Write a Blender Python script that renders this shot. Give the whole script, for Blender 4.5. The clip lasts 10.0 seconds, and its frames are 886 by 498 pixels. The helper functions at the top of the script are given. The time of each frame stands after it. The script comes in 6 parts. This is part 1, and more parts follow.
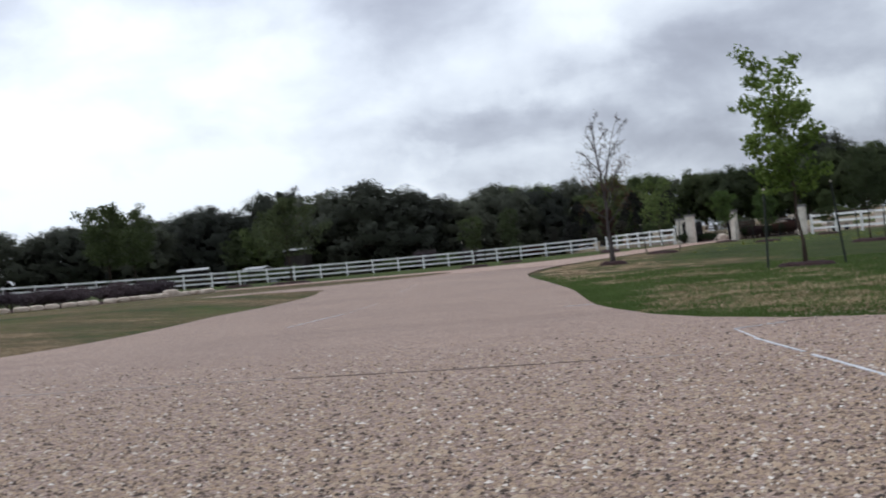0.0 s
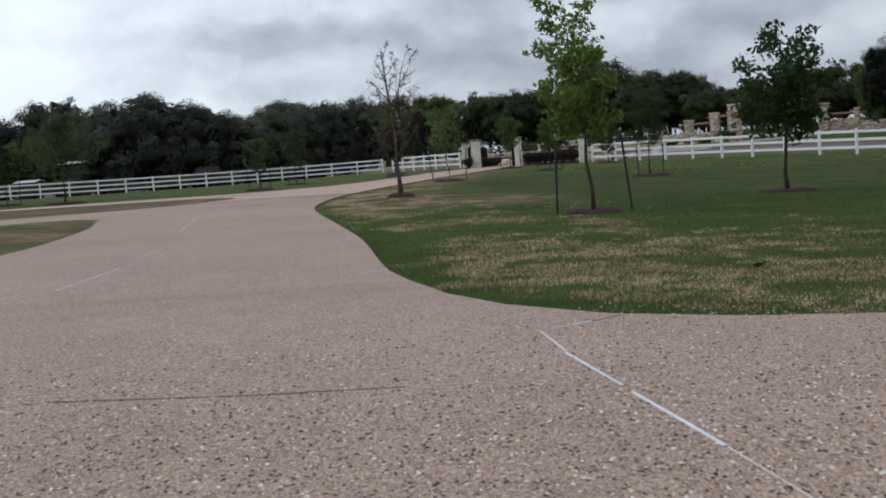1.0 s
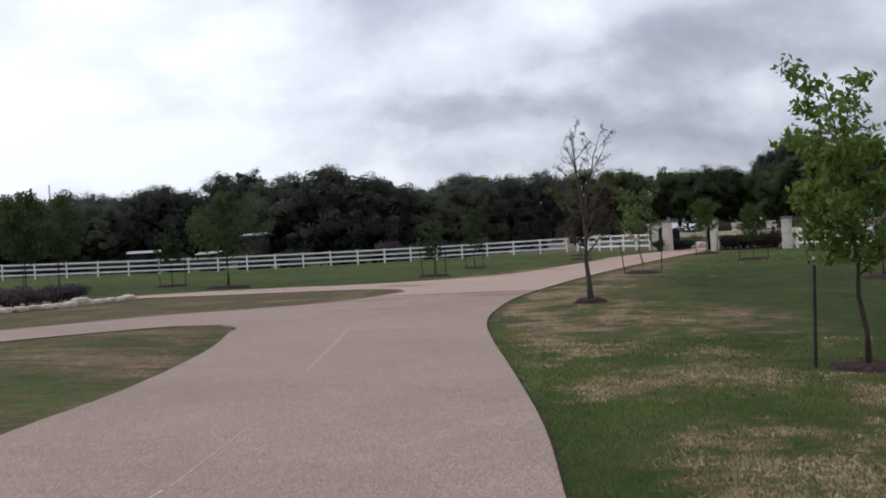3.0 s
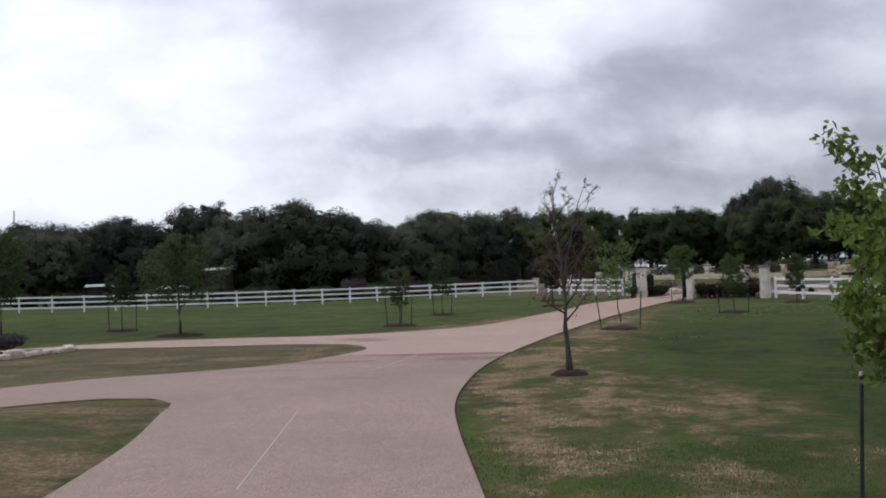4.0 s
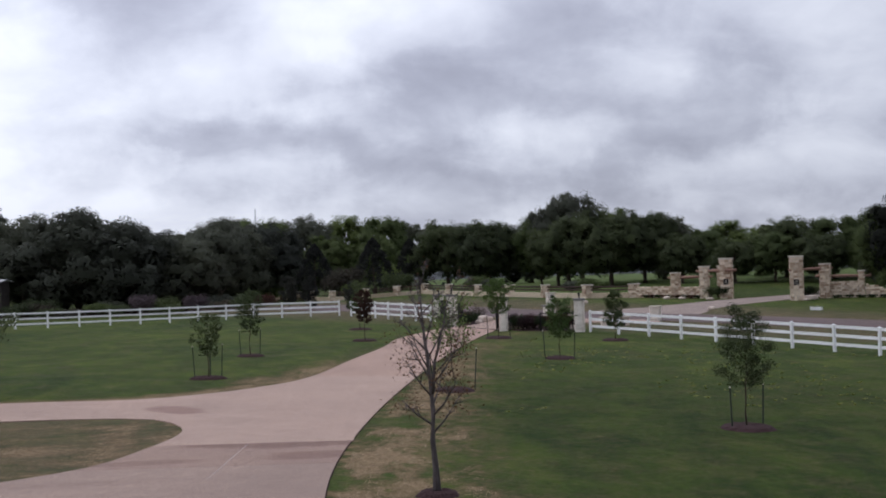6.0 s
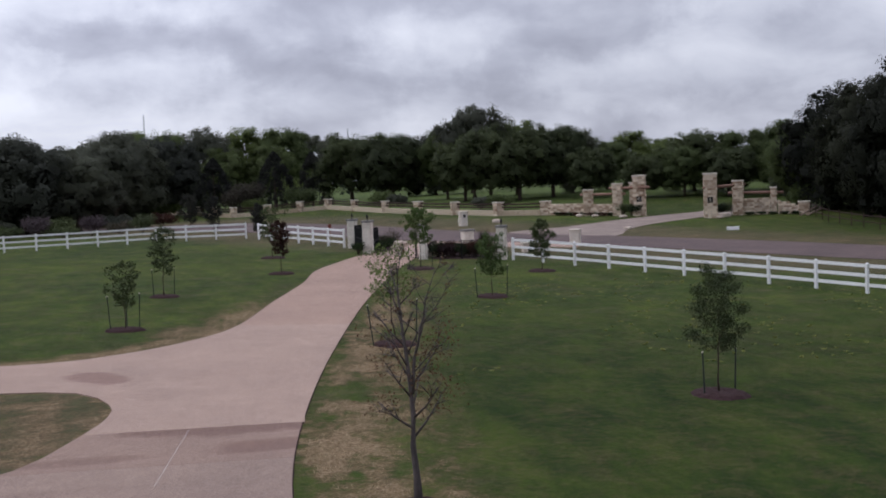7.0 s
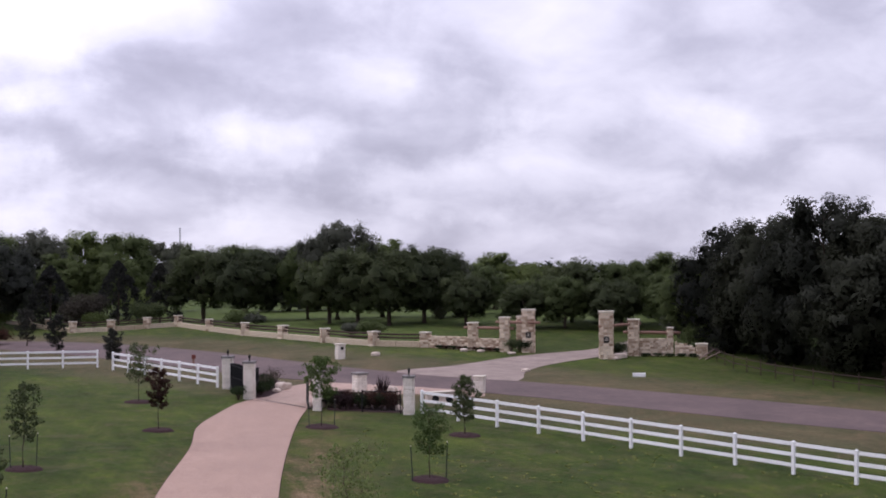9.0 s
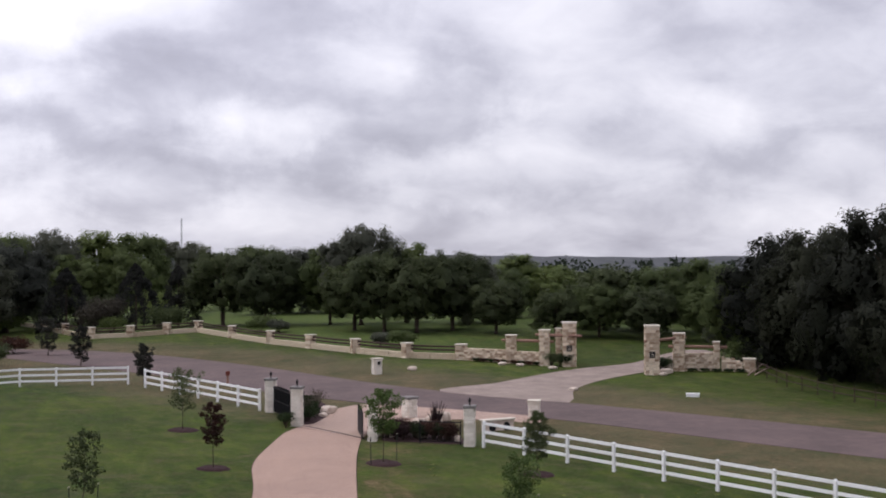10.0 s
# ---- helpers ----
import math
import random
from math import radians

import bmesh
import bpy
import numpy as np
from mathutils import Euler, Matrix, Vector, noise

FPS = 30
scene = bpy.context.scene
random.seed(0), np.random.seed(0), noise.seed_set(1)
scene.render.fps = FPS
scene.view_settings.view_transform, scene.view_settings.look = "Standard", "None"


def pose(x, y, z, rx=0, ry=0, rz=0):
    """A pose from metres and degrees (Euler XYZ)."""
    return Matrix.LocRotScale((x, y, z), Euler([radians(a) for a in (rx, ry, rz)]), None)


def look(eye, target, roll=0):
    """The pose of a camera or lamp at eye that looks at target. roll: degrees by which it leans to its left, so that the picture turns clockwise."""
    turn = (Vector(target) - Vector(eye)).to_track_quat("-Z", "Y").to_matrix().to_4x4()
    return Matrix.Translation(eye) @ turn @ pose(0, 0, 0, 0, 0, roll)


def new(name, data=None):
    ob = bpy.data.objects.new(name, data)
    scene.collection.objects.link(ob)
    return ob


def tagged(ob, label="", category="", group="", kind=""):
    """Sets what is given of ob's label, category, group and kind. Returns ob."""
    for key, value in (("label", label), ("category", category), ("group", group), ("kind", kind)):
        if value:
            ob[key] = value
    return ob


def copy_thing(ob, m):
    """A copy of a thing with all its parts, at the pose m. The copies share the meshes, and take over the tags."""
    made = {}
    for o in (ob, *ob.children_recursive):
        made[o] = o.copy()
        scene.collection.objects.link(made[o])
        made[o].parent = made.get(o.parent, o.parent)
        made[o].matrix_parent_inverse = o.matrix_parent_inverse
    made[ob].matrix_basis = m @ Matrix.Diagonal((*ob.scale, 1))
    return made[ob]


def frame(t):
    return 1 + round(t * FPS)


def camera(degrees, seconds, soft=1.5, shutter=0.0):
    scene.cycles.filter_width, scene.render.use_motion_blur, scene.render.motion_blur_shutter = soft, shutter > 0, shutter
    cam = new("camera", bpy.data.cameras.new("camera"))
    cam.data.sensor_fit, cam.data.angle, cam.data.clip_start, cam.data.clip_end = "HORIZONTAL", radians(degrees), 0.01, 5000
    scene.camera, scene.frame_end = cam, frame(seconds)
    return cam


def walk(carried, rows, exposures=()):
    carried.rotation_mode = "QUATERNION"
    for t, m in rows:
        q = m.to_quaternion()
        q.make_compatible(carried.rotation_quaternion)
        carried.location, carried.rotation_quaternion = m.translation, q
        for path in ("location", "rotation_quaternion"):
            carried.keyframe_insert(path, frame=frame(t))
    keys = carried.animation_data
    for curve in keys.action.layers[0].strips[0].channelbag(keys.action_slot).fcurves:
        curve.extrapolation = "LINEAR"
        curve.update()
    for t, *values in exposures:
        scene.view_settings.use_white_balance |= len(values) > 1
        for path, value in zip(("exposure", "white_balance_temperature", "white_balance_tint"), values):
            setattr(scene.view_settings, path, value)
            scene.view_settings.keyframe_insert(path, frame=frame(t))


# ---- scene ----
from mathutils.geometry import delaunay_2d_cdt

# ---------------------------------------------------------------- camera
# seconds, x, y, z, yaw (to the left), pitch (up), roll
PATH = [
    (0, -0.040, -0.200, 0.565, 5.17, 1.24, -5.70),
    (0.5, -0.027, 0.020, 0.762, -0.78, -1.48, -5.50),
    (1, -0.073, 0.421, 0.988, -4.03, -3.33, -4.51),
    (1.5, -0.043, 1.607, 1.108, -3.39, -3.12, -3.49),
    (2, 0.142, 3.547, 1.140, 0.97, -1.79, -3.26),
    (2.5, 0.030, 4.650, 1.336, 3.89, -0.40, -3.43),
    (3.8, 0.025, 8.150, 2.335, 3.06, 1.39, -2.62),
    (4, -0.065, 8.740, 2.430, 2.35, 1.74, -2.33),
    (4.5, -0.316, 9.600, 2.870, 0.11, 1.96, -1.86),
    (5, -0.587, 10.500, 3.290, -2.37, 2.12, -1.45),
    (5.5, -0.921, 11.500, 3.854, -4.87, 2.17, -1.44),
    (7, -2.431, 15.680, 6.017, -11.83, -3.24, -2.30),
    (7.5, -2.837, 17.500, 6.630, -14.30, -4.61, -2.06),
    (8, -3.137, 19.900, 7.130, -16.39, -3.37, -1.70),
    (8.5, -3.545, 22.760, 7.460, -18.15, -0.63, -1.04),
    (9, -4.324, 25.100, 8.160, -19.60, 1.19, -0.24),
    (9.5, -5.265, 26.987, 8.972, -20.48, 1.39, 0.12),
    (10, -6.290, 29.177, 9.970, -19.72, 0.68, -0.14),
]


def aim(x, y, z, yaw, pitch, roll):
    a, b = radians(yaw), radians(pitch)
    way = Vector((-math.sin(a) * math.cos(b), math.cos(a) * math.cos(b), math.sin(b)))
    return look((x, y, z), Vector((x, y, z)) + way, roll)


cam = camera(38.0, 10.0, soft=1.8, shutter=0.2)
walk(cam, [(t, aim(*row)) for t, *row in PATH], exposures=[(0, -0.2, 6300, 3), (1, -0.28, 6250, 2), (2.5, -0.24, 6380, 5), (4.5, -0.24, 6400, 8), (5.5, -0.24, 6300, 9), (7, -0.26, 6280, 11), (7.5, -0.08, 6150, 12), (8.5, 0.06, 6120, 19), (9, 0.08, 6380, 21), (9.5, 0.06, 6520, 18), (10, 0.04, 6680, 13)])

# ---------------------------------------------------------------- sky and sun
SUN_UP, SUN_ROUND = radians(52), radians(-60)   # high, behind cloud, ahead to the left
BANK_FLAT = 2.3   # how much wider than high the banks of cloud are
CLOUD_BANKS = (
    (-5.0, 5.3, 1.5, 0.07), (11.0, 5.5, 2.6, 0.05), (13.0, 6.3, 2.6, 0.02), (19.4, 3.9, 3.0, 0.09), (27.5, 5.5, 4.5, 0.09), (0.3, 8.6, 4, 0.05), (-17, 7.5, 9, 0.14), (-12, 3.6, 6, 0.11), (13.1, 2.4, 3.2, 0.05),
    (36.7, 3.3, 4, 0.08), (24, 11, 8, 0.10), (5.5, 11.4, 5, 0.05), (-1.5, 3.5, 5, 0.08), (-9.0, 6.0, 4, -0.05), (-0.4, 5.2, 4.2, -0.08), (5.8, 7.2, 5, -0.09), (6.5, 4.2, 4.6, -0.08),
    (12.5, 9.3, 6.5, -0.06), (16.3, 4.8, 3, -0.06), (20, 6.9, 3.5, -0.05), (33, 9.5, 7, 0.04), (32.3, 4.2, 5, -0.05), (-7, 11, 8, 0.05),
)


def build_sky():
    world = bpy.data.worlds.new("overcast_sky")
    scene.world = world
    world.use_nodes = True
    nt = world.node_tree
    nt.nodes.clear()
    n, l = nt.nodes.new, nt.links.new
    sky = n("ShaderNodeTexSky")
    sky.sky_type, sky.sun_disc = "NISHITA", False
    sky.sun_elevation, sky.sun_rotation = SUN_UP, SUN_ROUND
    where = n("ShaderNodeTexCoord")
    split = n("ShaderNodeSeparateXYZ")
    l(where.outputs["Generated"], split.inputs[0])
    lift = n("ShaderNodeMath"); lift.operation = "MAXIMUM"; lift.inputs[1].default_value = 0.0
    l(split.outputs["Z"], lift.inputs[0])
    base = n("ShaderNodeMath"); base.operation = "ADD"; base.inputs[1].default_value = 0.42
    l(lift.outputs[0], base.inputs[0])
    flat = []
    for axis in "XY":
        d = n("ShaderNodeMath"); d.operation = "DIVIDE"
        l(split.outputs[axis], d.inputs[0]); l(base.outputs[0], d.inputs[1])
        flat.append(d)
    deck = n("ShaderNodeCombineXYZ")
    l(flat[0].outputs[0], deck.inputs[0]); l(flat[1].outputs[0], deck.inputs[1])
    wide = n("ShaderNodeTexNoise")
    wide.inputs["Scale"].default_value, wide.inputs["Detail"].default_value, wide.inputs["Roughness"].default_value = 1.5, 8, 0.52
    wide.inputs["Distortion"].default_value = 0.15
    shift = n("ShaderNodeVectorMath"); shift.operation = "ADD"; shift.inputs[1].default_value = (3.1, 0.4, 0.7)
    l(deck.outputs[0], shift.inputs[0]); l(shift.outputs[0], wide.inputs["Vector"])
    ramp = n("ShaderNodeValToRGB")
    e = ramp.color_ramp.elements
    e[0].position, e[0].color = 0.28, (0.41, 0.415, 0.51, 1)
    e[1].position, e[1].color = 0.72, (1.08, 1.10, 1.22, 1)
    for where_, c in ((0.41, (0.51, 0.52, 0.635, 1)), (0.49, (0.63, 0.645, 0.77, 1)), (0.57, (0.81, 0.83, 0.96, 1))):
        ramp.color_ramp.elements.new(where_).color = c
    billow = n("ShaderNodeTexNoise")
    billow.inputs["Scale"].default_value, billow.inputs["Detail"].default_value, billow.inputs["Roughness"].default_value = 6.0, 7, 0.52
    billow.inputs["Distortion"].default_value = 0.3
    l(shift.outputs[0], billow.inputs["Vector"])
    both = n("ShaderNodeMix"); both.data_type = "FLOAT"; both.inputs[0].default_value = 0.42
    l(wide.outputs["Fac"], both.inputs[2]); l(billow.outputs["Fac"], both.inputs[3])
    # banks of the cloud deck: azimuth to the right of +y, height and radius in degrees, and brightness
    calm = n("ShaderNodeMath"); calm.operation = "MULTIPLY_ADD"; calm.inputs[1].default_value, calm.inputs[2].default_value = 0.95, 0.05
    l(both.outputs[0], calm.inputs[0])
    field = calm.outputs[0]
    ragged = n("ShaderNodeTexNoise")
    ragged.inputs["Scale"].default_value, ragged.inputs["Detail"].default_value, ragged.inputs["Roughness"].default_value = 10.0, 7, 0.62
    l(where.outputs["Generated"], ragged.inputs["Vector"])
    centred = n("ShaderNodeVectorMath"); centred.operation = "SUBTRACT"; centred.inputs[1].default_value = (0.5, 0.5, 0.5)
    l(ragged.outputs["Color"], centred.inputs[0])
    drift = n("ShaderNodeVectorMath"); drift.operation = "MULTIPLY_ADD"; drift.inputs[1].default_value = (0.20, 0.20, 0.075)
    l(centred.outputs[0], drift.inputs[0]); l(where.outputs["Generated"], drift.inputs[2])
    tall = n("ShaderNodeVectorMath"); tall.operation = "MULTIPLY"; tall.inputs[1].default_value = (1, 1, BANK_FLAT)
    l(drift.outputs[0], tall.inputs[0])
    unit = n("ShaderNodeVectorMath"); unit.operation = "NORMALIZE"
    l(tall.outputs[0], unit.inputs[0])
    for az, up, r, light in CLOUD_BANKS:
        a, b = radians(az), math.atan(BANK_FLAT * math.tan(radians(up)))
        d = n("ShaderNodeVectorMath"); d.operation = "DOT_PRODUCT"
        d.inputs[1].default_value = (math.sin(a) * math.cos(b), math.cos(a) * math.cos(b), math.sin(b))
        l(unit.outputs[0], d.inputs[0])
        bank = n("ShaderNodeMapRange"); bank.interpolation_type = "SMOOTHERSTEP"
        bank.inputs[1].default_value, bank.inputs[2].default_value = math.cos(radians(r * 1.5)), 1.0
        bank.inputs[3].default_value, bank.inputs[4].default_value = 0.0, light
        l(d.outputs["Value"], bank.inputs[0])
        add = n("ShaderNodeMath"); add.operation = "ADD"
        l(field, add.inputs[0]); l(bank.outputs[0], add.inputs[1])
        field = add.outputs[0]
    l(field, ramp.inputs[0])
    # brighter towards the hidden sun
    sun_way = Vector((math.sin(SUN_ROUND) * math.cos(SUN_UP), math.cos(SUN_ROUND) * math.cos(SUN_UP), math.sin(SUN_UP)))
    dot = n("ShaderNodeVectorMath"); dot.operation = "DOT_PRODUCT"; dot.inputs[1].default_value = sun_way
    l(where.outputs["Generated"], dot.inputs[0])
    glow = n("ShaderNodeMapRange"); glow.inputs[1].default_value, glow.inputs[2].default_value = 0.2, 1.0
    glow.inputs[3].default_value, glow.inputs[4].default_value = 0.9, 1.6
    l(dot.outputs["Value"], glow.inputs[0])
    bright = n("ShaderNodeVectorMath"); bright.operation = "SCALE"
    # an overcast dome is brighter overhead than at the horizon
    dome = n("ShaderNodeMath"); dome.operation = "MULTIPLY_ADD"; dome.inputs[1].default_value, dome.inputs[2].default_value = 0.6, 0.9
    l(lift.outputs[0], dome.inputs[0])
    whole = n("ShaderNodeMath"); whole.operation = "MULTIPLY"
    l(dome.outputs[0], whole.inputs[0]); l(glow.outputs[0], whole.inputs[1])
    l(ramp.outputs[0], bright.inputs[0]); l(whole.outputs[0], bright.inputs["Scale"])
    cloud = n("ShaderNodeBackground"); cloud.inputs[1].default_value = 1.0
    l(bright.outputs[0], cloud.inputs[0])
    clear = n("ShaderNodeBackground"); clear.inputs[1].default_value = 0.10
    l(sky.outputs[0], clear.inputs[0])
    mix = n("ShaderNodeMixShader"); mix.inputs[0].default_value = 0.92
    l(clear.outputs[0], mix.inputs[1]); l(cloud.outputs[0], mix.inputs[2])
    out = n("ShaderNodeOutputWorld")
    l(mix.outputs[0], out.inputs[0])


build_sky()
sun_data = bpy.data.lights.new("sun", "SUN")
sun_data.energy, sun_data.angle, sun_data.color = 0.7, radians(18), (1.0, 0.96, 0.9)
sun = new("sun", sun_data)
sun.matrix_world = look((0, 0, 60), Vector((0, 0, 60)) - Vector((math.sin(SUN_ROUND) * math.cos(SUN_UP), math.cos(SUN_ROUND) * math.cos(SUN_UP), math.sin(SUN_UP))))


# ---------------------------------------------------------------- materials
class Mat:
    """A node material with a Principled shader and short ways to wire it."""

    def __init__(self, name, rough=0.8, metal=0.0, spec=0.3):
        self.m = bpy.data.materials.new(name)
        self.m.use_nodes = True
        self.t = self.m.node_tree
        self.b = self.t.nodes["Principled BSDF"]
        self.b.inputs["Roughness"].default_value = rough
        self.b.inputs["Metallic"].default_value = metal
        self.b.inputs["Specular IOR Level"].default_value = spec
        self.pos = self.node("ShaderNodeTexCoord").outputs["Object"]

    def node(self, kind, **values):
        nd = self.t.nodes.new(kind)
        for k, v in values.items():
            nd.inputs[k.replace("_", " ")].default_value = v
        return nd

    def link(self, a, b):
        self.t.links.new(a, b)

    def noise(self, scale, detail=4, rough=0.55, vec=None, distort=0.0):
        nd = self.node("ShaderNodeTexNoise", Scale=scale, Detail=detail, Roughness=rough, Distortion=distort)
        self.link(vec or self.pos, nd.inputs["Vector"])
        return nd.outputs["Fac"]

    def cells(self, scale, feature="F1", vec=None):
        nd = self.node("ShaderNodeTexVoronoi", Scale=scale)
        nd.feature = feature
        self.link(vec or self.pos, nd.inputs["Vector"])
        return nd

    def ramp(self, fac, *stops):
        nd = self.node("ShaderNodeValToRGB")
        e = nd.color_ramp.elements
        while len(e) < len(stops):
            e.new(0.5)
        for s, (p, c) in zip(e, stops):
            s.position = p
            s.color = (*c, 1) if len(c) == 3 else c
        self.link(fac, nd.inputs[0])
        return nd.outputs[0]

    def mix(self, fac, a, b, mode="MIX"):
        nd = self.node("ShaderNodeMix")
        nd.data_type, nd.blend_type = "RGBA", mode
        for value, socket in ((fac, nd.inputs[0]), (a, nd.inputs[6]), (b, nd.inputs[7])):
            if isinstance(value, (int, float)):
                socket.default_value = value
            elif isinstance(value, tuple):
                socket.default_value = (*value, 1)
            else:
                self.link(value, socket)
        return nd.outputs[2]

    def color(self, c):
        if isinstance(c, tuple):
            self.b.inputs["Base Color"].default_value = (*c, 1)
        else:
            self.link(c, self.b.inputs["Base Color"])
        return self

    def bump(self, height, strength=0.5, distance=0.02):
        nd = self.node("ShaderNodeBump", Strength=strength, Distance=distance)
        self.link(height, nd.inputs["Height"])
        self.link(nd.outputs[0], self.b.inputs["Normal"])
        return self

    def random(self):
        return self.node("ShaderNodeObjectInfo").outputs["Random"]

    def island(self):
        return self.node("ShaderNodeNewGeometry").outputs["Random Per Island"]


def leaf_material(name, dark, light, rough=0.6, clump=0.9):
    a = Mat(name, rough, spec=0.12)
    tone = a.ramp(a.island(), (0.0, dark), (0.6, light), (1.0, tuple(min(1, v * 1.2) for v in light)))
    tone = a.mix(0.6 if clump > 0.6 else 0.75, tone, a.ramp(a.noise(clump, 3, 0.6), (0.32, dark), (0.68, light)))
    own = a.ramp(a.random(), (0, (0.68, 0.68, 0.70)), (1, (1.34, 1.3, 1.16)))
    tone = a.mix(1.0, tone, own, "MULTIPLY")
    a.color(tone)
    thin = a.node("ShaderNodeBsdfTranslucent")
    a.link(tone, thin.inputs[0])
    both = a.node("ShaderNodeMixShader")
    both.inputs[0].default_value = 0.35 if clump > 0.6 else 0.45
    a.link(a.b.outputs[0], both.inputs[1]); a.link(thin.outputs[0], both.inputs[2])
    a.link(both.outputs[0], a.t.nodes["Material Output"].inputs[0])
    return a.m


def make_grass():
    a = Mat("lawn_grass", 0.95, spec=0.1)
    big = a.noise(0.07, 4, 0.6)
    grain = a.node("ShaderNodeMapping", Scale=(1.0, 0.42, 1), Rotation=(0, 0, 0.35))
    a.link(a.pos, grain.inputs[0])
    mid = a.noise(0.75, 6, 0.72, grain.outputs[0])
    fine = a.noise(11, 5, 0.8)
    blade = a.noise(45, 2, 0.7)
    green = a.ramp(mid, (0.36, (0.012, 0.026, 0.005)), (0.5, (0.031, 0.058, 0.009)), (0.62, (0.074, 0.104, 0.015)))
    green = a.mix(0.5, green, a.ramp(big, (0.38, (0.020, 0.043, 0.008)), (0.62, (0.070, 0.096, 0.016))))
    streak = a.node("ShaderNodeMapping", Scale=(1.1, 0.16, 1), Rotation=(0, 0, 0.55))
    a.link(a.pos, streak.inputs[0])
    green = a.mix(0.2, green, a.ramp(a.noise(1.0, 4, 0.6, streak.outputs[0]), (0.35, (0.72, 0.76, 0.74)), (0.65, (1.28, 1.22, 1.2))), "MULTIPLY")
    weed = a.ramp(a.noise(2.6, 3, 0.8), (0.62, (1, 1, 1)), (0.74, (2.1, 1.75, 1.2)))
    green = a.mix(1.0, green, weed, "MULTIPLY")
    tuft = a.ramp(a.noise(4.5, 5, 0.75), (0.33, (0.70, 0.74, 0.72)), (0.67, (1.28, 1.22, 1.2)))
    green = a.mix(0.65, green, tuft, "MULTIPLY")
    rough_grass = a.ramp(a.noise(3.5, 5, 0.75), (0.3, (0.044, 0.046, 0.024)), (0.7, (0.118, 0.112, 0.062)))
    rough_grass = a.mix(1.0, rough_grass, a.ramp(a.noise(0.16, 5, 0.65, distort=0.4), (0.36, (0.62, 0.72, 0.60)), (0.52, (1.0, 1.0, 1.0)), (0.66, (1.42, 1.26, 1.30))), "MULTIPLY")
    verge = a.node("ShaderNodeAttribute")
    verge.attribute_name = "verge"
    wild = a.node("ShaderNodeMath"); wild.operation = "MULTIPLY_ADD"
    a.link(verge.outputs["Fac"], wild.inputs[0]); wild.inputs[1].default_value = 0.5
    a.link(a.noise(0.5, 5, 0.7, distort=0.6), wild.inputs[2])
    green = a.mix(a.ramp(wild.outputs[0], (0.52, (0, 0, 0)), (0.80, (0.9, 0.9, 0.9))), green, rough_grass)
    # deep green of the right lawn, and tree shade put into the grass colour
    deep_green_shade = a.node("ShaderNodeAttribute")
    deep_green_shade.attribute_name = "deep_green_shade"
    green = a.mix(deep_green_shade.outputs["Fac"], green, a.ramp(mid, (0.35, (0.013, 0.028, 0.004)), (0.65, (0.037, 0.058, 0.007))))
    meadow = a.node("ShaderNodeAttribute")
    meadow.attribute_name = "meadow"
    green = a.mix(meadow.outputs["Fac"], green, a.ramp(mid, (0.3, (0.046, 0.078, 0.020)), (0.7, (0.09, 0.13, 0.034))))
    dry = a.ramp(fine, (0.34, (0.085, 0.050, 0.030)), (0.5, (0.235, 0.158, 0.092)), (0.68, (0.48, 0.375, 0.255)))
    near = a.node("ShaderNodeAttribute")
    near.attribute_name = "dry"
    spot = a.mix(0.55, a.noise(0.9, 6, 0.75, distort=0.5), a.noise(5.0, 6, 0.8, distort=0.4))
    thin = a.node("ShaderNodeMath"); thin.operation = "MULTIPLY_ADD"
    a.link(near.outputs["Fac"], thin.inputs[0]); thin.inputs[1].default_value = 0.42
    a.link(spot, thin.inputs[2])
    patch = a.ramp(thin.outputs[0], (0.60, (0, 0, 0)), (0.98, (0.85, 0.85, 0.85)))
    tan = a.ramp(fine, (0.3, (0.058, 0.038, 0.021)), (0.5, (0.125, 0.080, 0.047)), (0.7, (0.215, 0.150, 0.096)))
    worn = a.ramp(thin.outputs[0], (0.47, (0, 0, 0)), (0.72, (0.66, 0.66, 0.66)))
    col = a.mix(patch, a.mix(worn, green, tan), dry)
    col = a.mix(0.8, col, a.ramp(blade, (0.3, (0.4, 0.4, 0.4)), (0.7, (1.6, 1.6, 1.5))), "MULTIPLY")
    return a.color(col).bump(blade, 0.9, 0.03).m


PEBBLES = ((0.0, (0.10, 0.070, 0.055)), (0.2, (0.24, 0.165, 0.125)), (0.45, (0.37, 0.285, 0.235)), (0.72, (0.47, 0.35, 0.25)), (0.9, (0.58, 0.49, 0.41)), (1.0, (0.74, 0.69, 0.64)))


